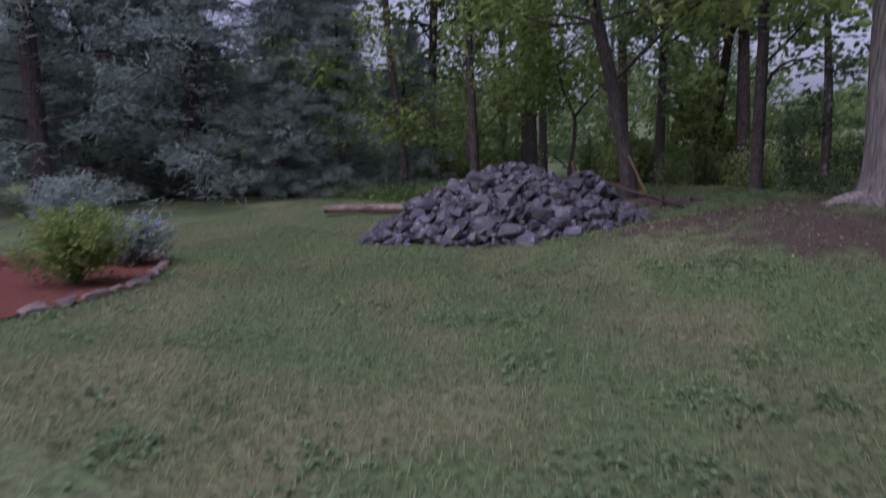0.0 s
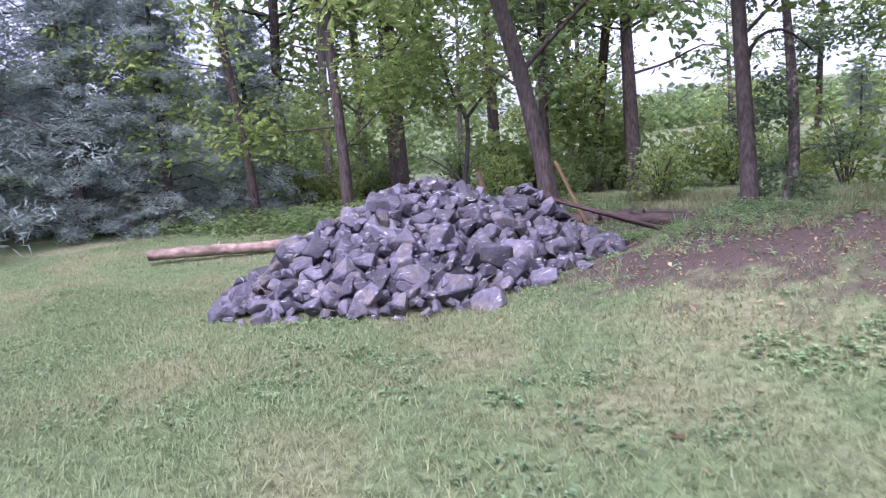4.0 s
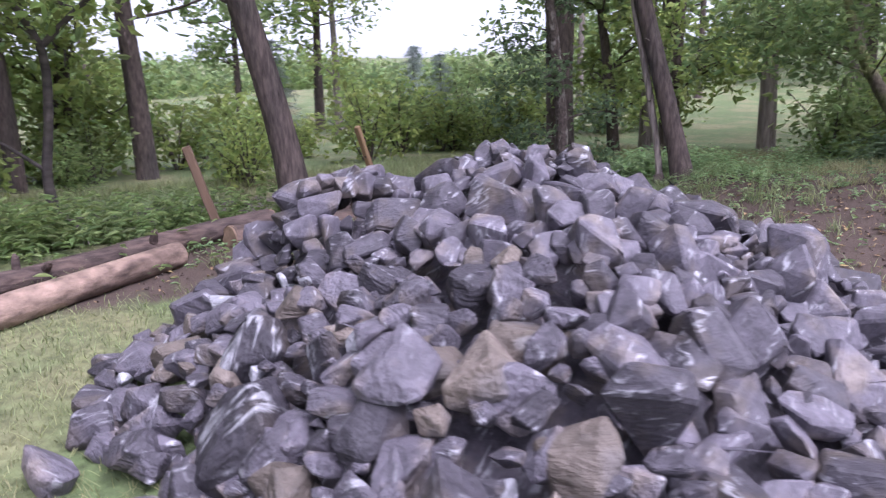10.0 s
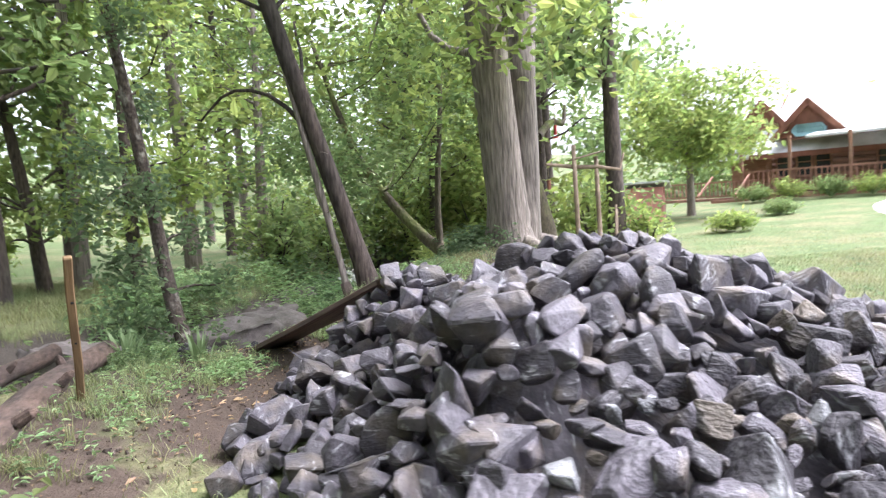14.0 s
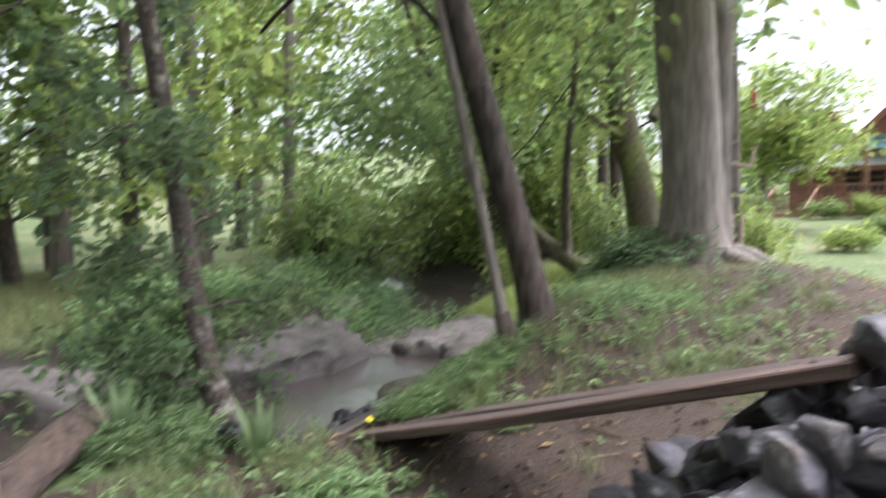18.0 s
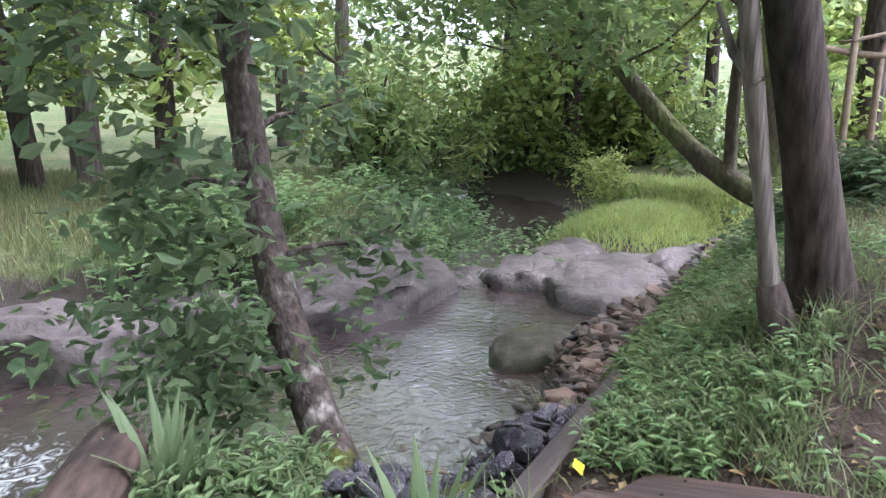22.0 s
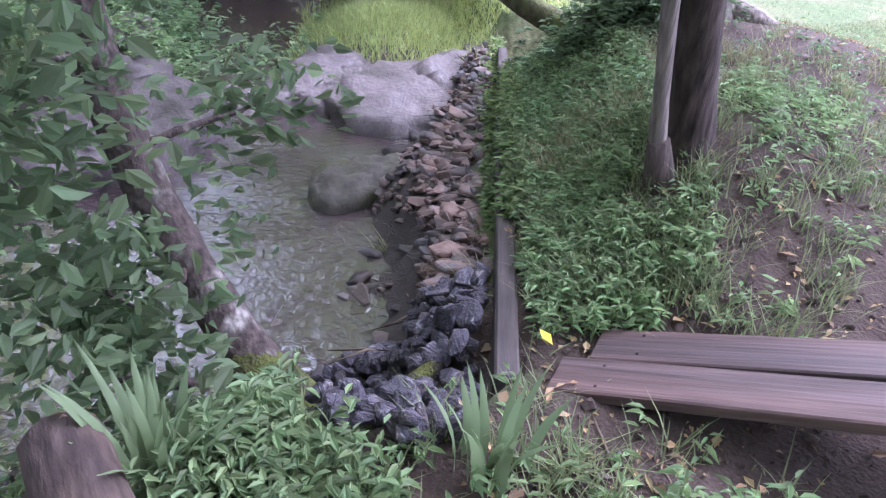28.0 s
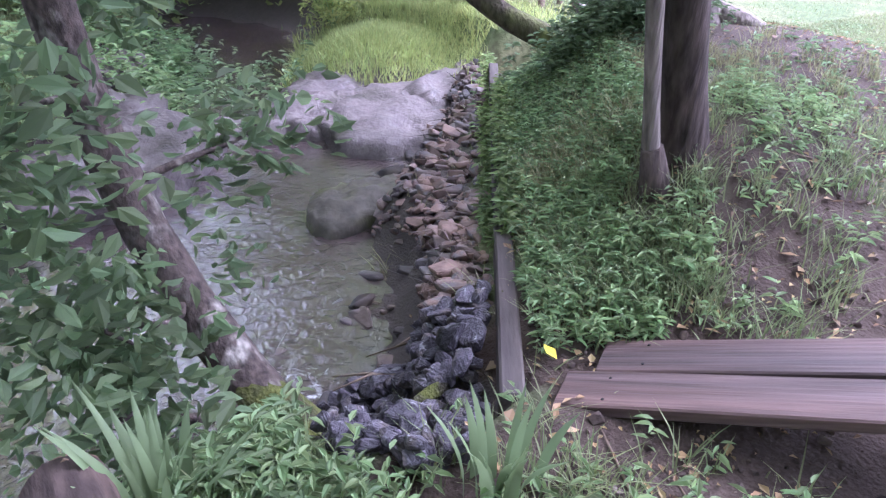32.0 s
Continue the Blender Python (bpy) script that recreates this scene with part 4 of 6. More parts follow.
def shrub_proto(seed, leaf, label, count=900, size=0.11, name="shrub"):
    rng = np.random.default_rng(seed)
    t = thing(name, label, "shrub", None, "shrubs along the creek and wood")
    stems, tips = [], []
    for k in range(9):
        a, r = rng.uniform(0, 6.28), rng.uniform(0.15, 0.75)
        e = np.array([math.cos(a) * r, math.sin(a) * r, rng.uniform(0.45, 1.1)])
        stems.append(tube([(0, 0, -0.1), tuple(e * (0.4, 0.4, 0.6)), tuple(e)], [0.018, 0.012, 0.004], 5, 0, None, False))
        tips += [e, e * 0.75, e * (0.8, 0.8, 0.4)]
    v, f = join(stems)
    part("stem", quick("stem", v, f, BARK, True), None, t)
    v, f = leaves(rng, tips, 0.33, count, size)
    part("foliage", quick("foliage", v, f, leaf), None, t)
    return t


def put(proto, first, x, y, s, rng, sz=None):
    """The prototype itself at the first place, copies after that."""
    m = Matrix.Translation((x, y, ground_at(x, y) - 0.02)) @ Matrix.Rotation(rng.uniform(0, 6.28), 4, "Z")
    ob = proto
    if first:
        ob.matrix_basis = m
    else:
        ob = copy_thing(proto, m)
    ob.scale = (s, s, sz or s)
    return ob


def scatter(protos, spots, seed):
    rng = np.random.default_rng(seed)
    used = set()
    for k, (x, y, s) in enumerate(spots):
        p = protos[k % len(protos)]
        put(p, p.name not in used, x, y, s, rng, s * rng.uniform(0.9, 1.15))
        used.add(p.name)


def polar(rng, n, az0, az1, r0, r1, cx=0.0, cy=8.0):
    out = []
    for _ in range(n):
        a, r = radians(rng.uniform(az0, az1)), rng.uniform(r0, r1)
        out.append((cx + math.sin(a) * r, cy + math.cos(a) * r))
    return out


def clear_of_creek(x, y, gap=0.9):
    r, h = near_line(np.array([x]), np.array([y]))
    return r[0] > h[0] + gap


WOOD = np.random.default_rng(40)
BROAD = [broad_proto(51, 12, 2.6, BARK, LEAF), broad_proto(52, 13, 3.0, BARK, LEAF), broad_proto(53, 10, 2.6, BARK_GREY, LEAF_LIGHT), broad_proto(54, 14, 2.8, BARK, LEAF, clear=0.38), broad_proto(55, 9, 2.2, BARK, LEAF_LIGHT, 3000, 0.21, 0.2)]
spots = [(x, y, WOOD.uniform(0.8, 1.25)) for x, y in
         polar(WOOD, 10, -34, 6, 11, 26) + polar(WOOD, 3, 14, 46, 18, 30) + polar(WOOD, 5, 50, 78, 9, 20) + polar(WOOD, 9, 76, 108, 11, 28) + polar(WOOD, 4, 108, 124, 14, 26) + polar(WOOD, 6, -30, 110, 26, 40) + [(11.5, 8.5), (13.5, 6.0), (10.2, 2.2), (14.5, 2.5), (13, 10.5), (12.9, 7.8), (9.6, 9.3), (10.8, 12.9), (15.2, 3.2), (20, 3.2), (-6.6, 14.2), (-9.0, 17.0), (13, 24), (16, 21), (18, 26), (10, 27), (20, 19), (20, 0.5), (22, 3.5), (24, 0.5), (17.5, 5.2), (-10.2, 15.2), (-7.6, 17.2), (-6.0, 19.0), (-3.2, 16.5), (9.2, 12.6), (8.2, 14.6), (10.2, 16.6), (5.4, 14.6), (11.2, 14.2), (12.8, 12.2)]]


def on_meadow(x, y):
    """The bright strip of grass seen between the trunks beyond the creek."""
    return 7 < math.degrees(math.atan2(y - 10.0, x + 0.8)) < 25 and math.hypot(x + 0.8, y - 10) > 9


def in_view_gap(x, y):
    """The open meadow to the north-east, and the grassy island with the water round it."""
    d, a = math.hypot(x + 4, y - 5.5), math.degrees(math.atan2(x + 4, y - 5.5))
    return (d > 12.5 and 34 < a < 50) or math.hypot((x - 9.4) / 1.5, y - 6.3) < 2.3


spots = [s for s in spots if clear_of_creek(s[0], s[1]) and s[1] > 0 and not in_view_gap(s[0], s[1])]
spots = [s for k, s in enumerate(spots) if not on_meadow(s[0], s[1]) or k % 2 == 0]
scatter(BROAD, spots, 60)
PINES = [pine_proto(71, 14, 3.6), pine_proto(72, 11, 3.4)]
scatter(PINES, [(x, y, WOOD.uniform(0.85, 1.2)) for x, y in [(-14.5, 6.5), (-16.5, 9.0), (-13.0, 10.2), (-15.5, 12.5), (-18.5, 7.0), (-17.5, 12.0), (-20.5, 10), (-12.5, 15.5)]] + [(-9.3, 12.6, 0.52), (-10.6, 11.3, 0.55), (-11.5, 12.6, 0.6), (-8.3, 14.5, 0.5), (12.2, 23.6, 0.23), (16, 30, 0.30), (8.5, 29, 0.28)], 61)
SHRUBS = [shrub_proto(81, LEAF, "dense green shrub at the wood's edge", 750), shrub_proto(82, LEAF_LIGHT, "leafy green shrub on the creek bank", 750), shrub_proto(83, LEAF_LIGHT, "bright green bush in the wood", 700, 0.13)]
low = [(x, y, WOOD.uniform(0.9, 2.0)) for x, y in polar(WOOD, 40, -55, 14, 8.5, 17) + polar(WOOD, 10, 14, 46, 12, 20) + polar(WOOD, 14, 28, 60, 15, 24) + polar(WOOD, 36, 62, 112, 8.5, 17) + [(14.2, 6.6), (13.6, 5.6), (15.0, 7.6), (13.2, 6.3), (15.8, 6.2), (14.6, 8.9), (12.2, 8.9), (12.9, 9.8), (13.5, 4.3), (11.9, 4.0), (14.5, 5.0), (10.6, 2.6), (11.6, 1.6), (12.8, 2.4), (10.2, 1.4), (13.2, 1.0)] + polar(WOOD, 16, -75, -48, 14, 20)]
low = [s for s in low if clear_of_creek(s[0], s[1], 0.3) and s[1] > 0.5 and not (6.5 < s[0] < 16 and 10.5 < s[1] < 18) and math.hypot((s[0] - 9.4) / 1.5, s[1] - 6.3) > 2.3 and not on_meadow(s[0], s[1])]
scatter(SHRUBS, low, 62)


def far_woods():
    rng = np.random.default_rng(90)
    cs = []
    for _ in range(900):
        a = radians(rng.uniform(-180, 180))
        deg = math.degrees(a)
        r = rng.uniform(44, 62)
        x, y = math.sin(a) * r, 10 + math.cos(a) * r
        top = 8.0
        if 66 < deg < 122:
            top = 15.0
        if -4 < deg < 52:
            top = 1.4
        if 122 < deg < 175:
            top = 5.0
        cs.append((x, y, ground_at(x, y) + rng.uniform(0, top)))
    v, f = leaves(rng, cs, (2.6, 2.6, 2.0), 120000, 0.52, 0.2, 0.7)
    tagged(new("far_woods", quick("far_woods", v, f, LEAF)), "distant green woodland round the meadow", "woods", kind="stuff")


far_woods()


# ---- grass ----
def blades(rng, pts, height, width, lean=0.35):
    n = len(pts)
    a = rng.uniform(0, 6.28, n)
    h = height * rng.uniform(0.5, 1.4, n)
    d = np.stack([np.cos(a), np.sin(a)], 1)
    s = np.stack([-d[:, 1], d[:, 0]], 1) * (width * rng.uniform(0.6, 1.2, n))[:, None]
    bend = d * (h * rng.uniform(0, 2 * lean, n))[:, None]
    b = np.c_[pts[:, 0], pts[:, 1], pts[:, 2]]
    z = np.zeros(n)
    v = np.stack([b + np.c_[s, z], b - np.c_[s, z], b + np.c_[bend * 0.45 - s * 0.7, h * 0.6], b + np.c_[bend * 0.45 + s * 0.7, h * 0.6], b + np.c_[bend, h]], 1).reshape(-1, 3)
    i = np.arange(n)[:, None] * 5
    return v, np.concatenate([i + [0, 1, 2], i + [0, 2, 3], i + [3, 2, 4]], 0)


def lawn_points(rng, n, x0, x1, y0, y1, grassy=0.5):
    p = np.c_[rng.uniform(x0, x1, n), rng.uniform(y0, y1, n)]
    z = land(p[:, 0], p[:, 1])
    keep = (bare(p[:, 0], p[:, 1]) + rng.normal(size=n) * 0.15 < grassy) & (z > -0.3)
    q = np.array([heap_top(u, w)[1] for u, w in p]) > 0.95
    keep &= q
    return np.c_[p, z][keep]


def make_grass():
    rng = np.random.default_rng(101)
    pts = np.concatenate([lawn_points(rng, 150000, -6, 6, -1.5, 7), lawn_points(rng, 60000, -9, 0, 2, 11), lawn_points(rng, 40000, -9, 12, -3, 12)])
    v, f = blades(rng, pts, 0.042, 0.0035, 1.1)
    tagged(new("lawn_grass", quick("lawn_grass", v, f, BLADE)), "short mown lawn grass", "grass", kind="stuff")
    pts = lawn_points(rng, 90000, -9, 12, 8.5, 18, 0.35)
    r, h = near_line(pts[:, 0], pts[:, 1])
    al, ac = behind_wall(pts[:, 0], pts[:, 1])
    keep = ((pts[:, 1] > 12.2) | (pts[:, 0] > 5.5)) & (pts[:, 2] > -0.28)
    pts = pts[keep]
    v, f = blades(rng, pts, 0.17, 0.006, 0.5)
    tagged(new("bank_grass", quick("bank_grass", v, f, BLADE)), "longer grass along the creek bank", "grass", kind="stuff")


make_grass()


# ---- creek stones ----
def boulder(label, x, y, z, sx, sy, sz, turn, seed, mat=None, crag=1.0):
    rng = np.random.default_rng(seed)
    bm = bmesh.new()
    bmesh.ops.create_icosphere(bm, subdivisions=4, radius=1.0)
    o = Vector(rng.uniform(-50, 50, 3))
    for v in bm.verts:
        n = v.co.normalized()
        k = 1 + 0.26 * noise.noise(n * 1.4 + o) + 0.12 * noise.noise(n * 3.3 + o) + crag * (0.07 * noise.noise(n * 8 + o) + 0.035 * noise.noise(n * 19 + o))
        flat = math.copysign(abs(n.z) ** 0.6, n.z)
        c = Vector((n.x * k, n.y * k, flat))
        c.z = c.z if c.z < 0.5 else 0.5 + (c.z - 0.5) * 0.5
        c.z += 0.18 * noise.noise(n * 2.6 + o) + 0.09 * noise.noise(n * 7 + o) + 0.04 * noise.noise(n * 17 + o)
        ledge = 0.11
        c.z = c.z * (1 - 0.5 * crag) + 0.5 * crag * (math.floor(c.z / ledge) + step(0.55, 1.0, c.z / ledge - math.floor(c.z / ledge))) * ledge
        v.co = Vector((c.x * sx / 2, c.y * sy / 2, c.z * sz))
    ob = new("boulder", from_bm("boulder", bm, mat or BOULDER, True))
    ob.matrix_world = Matrix.Translation((x, y, z)) @ Matrix.Rotation(turn, 4, "Z")
    return tagged(ob, label, "boulder", "creek boulders")


boulder("pale rounded bedrock on the far creek bank", 6.5, 10.35, -0.66, 2.3, 1.5, 0.52, -0.75, 1, None, 1.25)
boulder("pale rounded bedrock on the far creek bank", 7.75, 9.95, -0.68, 1.2, 0.9, 0.5, -0.4, 12)
boulder("smooth mossy boulder at the water's edge", 4.98, 8.88, -0.68, 0.92, 0.6, 0.33, -1.2, 2, BOULDER_MOSS, 0.15)
boulder("pale domed bedrock beside the creek pool", 7.2, 8.3, -0.66, 1.35, 0.95, 0.34, -0.9, 3, None, 1.3)
boulder("broad pale bedrock slab across the creek", 6.75, 7.45, -0.68, 2.3, 1.75, 0.38, -1.15, 4, None, 1.3)
boulder("broad pale bedrock slab across the creek", 6.9, 6.5, -0.64, 1.9, 1.3, 0.44, -1.0, 5)
boulder("low flat bedrock slab beside the grassy island", 7.95, 7.7, -0.68, 1.5, 0.8, 0.36, -0.9, 6)
boulder("low flat bedrock slab beside the grassy island", 7.5, 5.6, -0.62, 1.6, 1.0, 0.38, -0.9, 16)
boulder("low pale stone in the shallow water", 7.2, 9.15, -0.74, 0.8, 0.4, 0.22, 0.3, 7)
boulder("low pale stone in the shallow water", 7.6, 9.0, -0.74, 0.6, 0.4, 0.2, 1.3, 8)
boulder("rough stone ledge on the far bank", 5.3, 12.5, -0.62, 1.5, 0.9, 0.5, 1.4, 9)
boulder("rough stone ledge on the far bank", 6.0, 11.7, -0.62, 1.0, 0.8, 0.45, 0.9, 10)
boulder("rough stone ledge on the far bank", 9.4, 9.6, -0.6, 1.3, 0.7, 0.5, -0.6, 11)

PEBBLES = [rock_mesh("stone", RNG, COBBLE, int(RNG.integers(12, 17)), RNG.uniform(0.35, 0.6), 0.03) for _ in range(12)]


def wall_frame():
    d = (WALL_B - WALL_A) / np.linalg.norm(WALL_B - WALL_A)
    return d, np.array([-d[1], d[0]])


def gravel_bar():
    rng = np.random.default_rng(15)
    d, n = wall_frame()
    t = thing("gravel_bar", "bar of flat brown creek stones below the wall", "stones", Matrix.Translation((WALL_A[0], WALL_A[1], 0)))
    rest = []
    for k in range(900):
        a = rng.uniform(0.75, 5.6)
        w = 0.30 + 0.5 * math.exp(-((a - 2.55) / 0.55) ** 2) + 0.22 * step(2.4, 3.4, a)
        c = rng.uniform(0.06, w + 0.08)
        p = d * a + n * c
        s = float(np.clip(rng.lognormal(-2.35, 0.4), 0.05, 0.26))
        z = ground_at(WALL_A[0] + p[0], WALL_A[1] + p[1]) + s * 0.12
        m = Matrix.Translation((p[0], p[1], z)) @ any_turn(rng, 0.35) @ Matrix.Diagonal((s * 1.3, s, s, 1))
        if k < 260 and a < 3.4:
            part("stone", PEBBLES[int(rng.integers(0, 12))], None, t).matrix_basis = m
        else:
            rest.append((int(rng.integers(0, 12)), m))
    v, f = soup(PEBBLES, rest)
    tagged(part("stones_beyond", quick("stones_beyond", v, f, COBBLE), None, t), kind="stuff")


gravel_bar()


def bed_stones():
    """Dark stones on the creek's bed, most of them under water."""
    rng = np.random.default_rng(19)
    placed = []
    while len(placed) < 1300:
        x, y = rng.uniform(2.9, 7.0), rng.uniform(7.2, 12.5)
        r, h = near_line(np.array([x]), np.array([y]))
        if r[0] > h[0] + 0.4 or behind_wall(x, y)[1] < 0.5:
            continue
        s = float(np.clip(rng.lognormal(-2.3, 0.45), 0.05, 0.3))
        placed.append((int(rng.integers(0, 12)), Matrix.Translation((x, y, ground_at(x, y) + s * 0.08)) @ any_turn(rng, 0.3) @ Matrix.Diagonal((s * 1.3, s, s, 1))))
    v, f = soup(PEBBLES, placed)
    tagged(new("creek_bed_stones", quick("creek_bed_stones", v, f, BED_STONE)), "dark wet stones on the creek bed", "stones", kind="stuff")


bed_stones()


def riprap():
    rng = np.random.default_rng(16)
    t = thing("riprap", "dark broken slate rocks dumped at the water's edge", "rocks", Matrix.Translation((2.75, 9.75, 0)))
    for k in range(430):
        s, w = rng.uniform(-0.16, 0.95), rng.uniform(-0.42, 0.50)
        x, y = 2.12 + 0.94 * s + 0.34 * w, 9.98 - 0.34 * s + 0.94 * w
        along, across = behind_wall(x, y)
        if across < 0.10 or (s < 0.15 and w < -0.2) or math.hypot((s - 0.40) / 0.62, w / 0.5) > 1.05:
            continue
        size = float(np.clip(rng.lognormal(-2.15, 0.25), 0.08, 0.17))
        z = ground_at(x, y) + rng.uniform(0.02, 0.13)
        part("rock", ROCKS[int(rng.integers(0, 26))], None, t).matrix_basis = (
            Matrix.Translation((x - 2.75, y - 9.75, z)) @ any_turn(rng) @ Matrix.Diagonal((size * 1.1, size, size, 1)))
    v, f = tube([(-0.32, 0.36, -0.22), (-0.25, 0.22, -0.16), (-0.2, 0.02, -0.14), (-0.22, -0.12, -0.14)], [0.025, 0.032, 0.03, 0.015], 9, 0.08, random.Random(4))
    part("mossy_stick", quick("mossy_stick", v, f, MOSS, True), None, t, "rotten mossy branch among the rocks")


riprap()


def twigs():
    """Dead twigs washed against the foot of the wall."""
    rng = random.Random(8)
    d, n = wall_frame()
    for k in range(14):
        a, c = rng.uniform(0.2, 1.6), rng.uniform(0.08, 0.4)
        p = np.array(WALL_A) + d * a + n * c
        w = rng.uniform(0, 6.28)
        L = rng.uniform(0.15, 0.45)
        z = -0.40 + rng.uniform(0, 0.12)
        v, f = tube([(0, 0, 0), (math.cos(w) * L * 0.5, math.sin(w) * L * 0.5, 0.05), (math.cos(w) * L, math.sin(w) * L, 0.0)], [0.009, 0.007, 0.003], 6)
        ob = new("twig", quick("twig", v, f, POLE, True))
        ob.location = (p[0], p[1], z)
        tagged(ob, "dead brown twig lying on creek stones", "twig", "driftwood twigs")
    for k in range(26):
        x, y = rng.gauss(2.0, 0.7), rng.gauss(7.9, 0.8)
        if k > 20:
            x, y = rng.gauss(1.2, 0.4), rng.gauss(9.9, 0.15)
        if heap_top(x, y)[1] < 1.02:
            continue
        w, L = rng.uniform(0, 6.28), rng.uniform(0.08, 0.28)
        ends = [(x + math.cos(w) * L * s, y + math.sin(w) * L * s) for s in (-0.5, 0.1, 0.5)]
        v, f = tube([(q[0] - x, q[1] - y, ground_at(*q) - ground_at(x, y) + 0.008) for q in ends], [0.005, 0.0045, 0.002], 5)
        ob = new("twig", quick("twig", v, f, POLE, True))
        ob.location = (x, y, ground_at(x, y))
        tagged(ob, "thin dead twig lying on bare earth", "twig", "fallen twigs")


twigs()


# ---- low plants ----
def weed_patch(name, label, pts, height, size, seed, mat=None, per=7, aspect=0.42):
    """Low leafy weeds: little stems with leaves up each."""
    rng = np.random.default_rng(seed)
    pts = np.asarray(pts)
    z = land(pts[:, 0], pts[:, 1])
    base = np.c_[pts, z]
    n = len(base)
    h = height * rng.uniform(0.4, 1.3, n)
    lean = rng.normal(size=(n, 2)) * 0.25
    us = rng.random((n, per))
    c = base[:, None, :] + np.stack([lean[:, None, 0] * h[:, None] * us, lean[:, None, 1] * h[:, None] * us, h[:, None] * (0.15 + 0.9 * us)], -1)
    c = c.reshape(-1, 3)
    m = len(c)
    a = rng.uniform(0, 6.28, m)
    d = np.stack([np.cos(a), np.sin(a), rng.uniform(-0.35, 0.35, m)], 1)
    s = np.stack([-np.sin(a), np.cos(a), rng.uniform(-0.3, 0.3, m)], 1)
    up = np.cross(d, s)
    L = (size * rng.uniform(0.6, 1.35, m))[:, None]
    W = L * aspect * 0.5
    m1, m2 = c + d * L * 0.3 + up * L * 0.07, c + d * L * 0.66 + up * L * 0.03
    lift = up * W * 0.2
    v = np.stack([c, m1 + s * W + lift, m2 + s * W * 0.7 + lift, c + d * L - up * L * 0.12, m2 - s * W * 0.7 + lift, m1 - s * W + lift], 1).reshape(-1, 3)
    i = np.arange(m)[:, None] * 6
    ob = new(name, quick(name, v, np.concatenate([i + [0, 2, 1], i + [0, 3, 2], i + [0, 4, 3], i + [0, 5, 4]], 0), mat or WEED))
    return tagged(ob, label, "weeds", kind="stuff")


def strip(rng, n, a0, a1, c0, c1):
    d, nn = wall_frame()
    a, c = rng.uniform(a0, a1, n), rng.uniform(c0, c1, n)
    return WALL_A + a[:, None] * d + c[:, None] * nn


def blob(rng, n, x, y, rx, ry):
    p = rng.normal(size=(n, 2)) * 0.5
    return p * (rx, ry) + (x, y)


def off_boards(p):
    """Nothing grows through the boards."""
    u, w = (2.05 - p[:, 0]) * 0.866 + (9.74 - p[:, 1]) * 0.5, (p[:, 0] - 2.05) * 0.5 - (p[:, 1] - 9.74) * 0.866
    return p[(u < -0.06) | (u > 2.5) | (w < -0.03) | (w > 0.46)]


def off_tree(p):
    """Leaves a little room round the foot of the leaning tree and its dead stem."""
    return p[(np.hypot(p[:, 0] - 2.66, p[:, 1] - 8.42) > 0.24) & (np.hypot(p[:, 0] - 2.60, p[:, 1] - 8.68) > 0.17)]


PL = np.random.default_rng(33)
weed_patch("bank_weeds", "thick low green weeds covering the creek bank", off_tree(np.concatenate([strip(PL, 2300, 0.5, 5.8, -0.80, -0.06), strip(PL, 520, 0.25, 1.4, -0.55, -0.10), blob(PL, 260, 2.75, 8.0, 0.7, 0.8)])), 0.10, 0.045, 1, None, 9, 0.27)
weed_patch("wall_weeds", "leaves hanging over the timber wall", strip(PL, 1100, 1.2, 5.8, -0.10, 0.10), 0.09, 0.055, 2, LEAF)
near_pts = np.concatenate([blob(PL, 700, 2.4, 10.75, 0.6, 0.5), blob(PL, 700, 2.8, 11.0, 0.8, 0.6), blob(PL, 20, 1.75, 10.2, 0.3, 0.12)])
near_pts = near_pts[((near_pts[:, 0] - 2.12) * 0.34 + (near_pts[:, 1] - 9.98) * 0.94 > 0.56) & (near_pts[:, 0] > 1.55)]
near_pts = near_pts[(np.hypot(near_pts[:, 0] - 1.2, near_pts[:, 1] - 11.15) > 0.75)]
weed_patch("near_bank_weeds", "leafy weeds at the edge of the near bank", np.concatenate([near_pts, blob(PL, 50, 1.95, 10.45, 0.25, 0.12)]), 0.13, 0.05, 3, CLOVER, 8, 0.34)
ferns = np.concatenate([blob(PL, 2600, -3.2, 12.4, 5.5, 1.3), blob(PL, 900, 1.5, 12.6, 2.5, 0.7)])
weed_patch("fern_bank", "green ferny undergrowth behind the logs", ferns[(ferns[:, 1] > 11.65) | (ferns[:, 0] < -1.5)], 0.42, 0.10, 4, LEAF)
weed_patch("far_bank_weeds", "tangled green plants on the far bank", np.concatenate([blob(PL, 900, 6.9, 11.5, 2.0, 0.9), blob(PL, 900, 9.5, 9.2, 2.0, 1.2)]), 0.38, 0.10, 5, WEED)
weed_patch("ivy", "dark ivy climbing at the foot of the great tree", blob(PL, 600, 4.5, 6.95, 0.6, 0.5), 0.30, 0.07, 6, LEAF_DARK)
weed_patch("path_weeds", "scattered weeds and clover on bare earth", off_boards(np.concatenate([blob(PL, 35, 1.5, 9.75, 0.4, 0.2), blob(PL, 60, 1.2, 9.7, 0.3, 0.25), blob(PL, 130, 0.9, 10.3, 2.0, 0.6), blob(PL, 60, 2.2, 9.0, 0.5, 0.4), blob(PL, 260, 2.7, 7.2, 1.8, 1.6), blob(PL, 120, -1.6, 10.6, 2.5, 0.6), blob(PL, 40, 1.3, 9.9, 0.6, 0.3)])), 0.09, 0.05, 7, None, 7, 0.3)


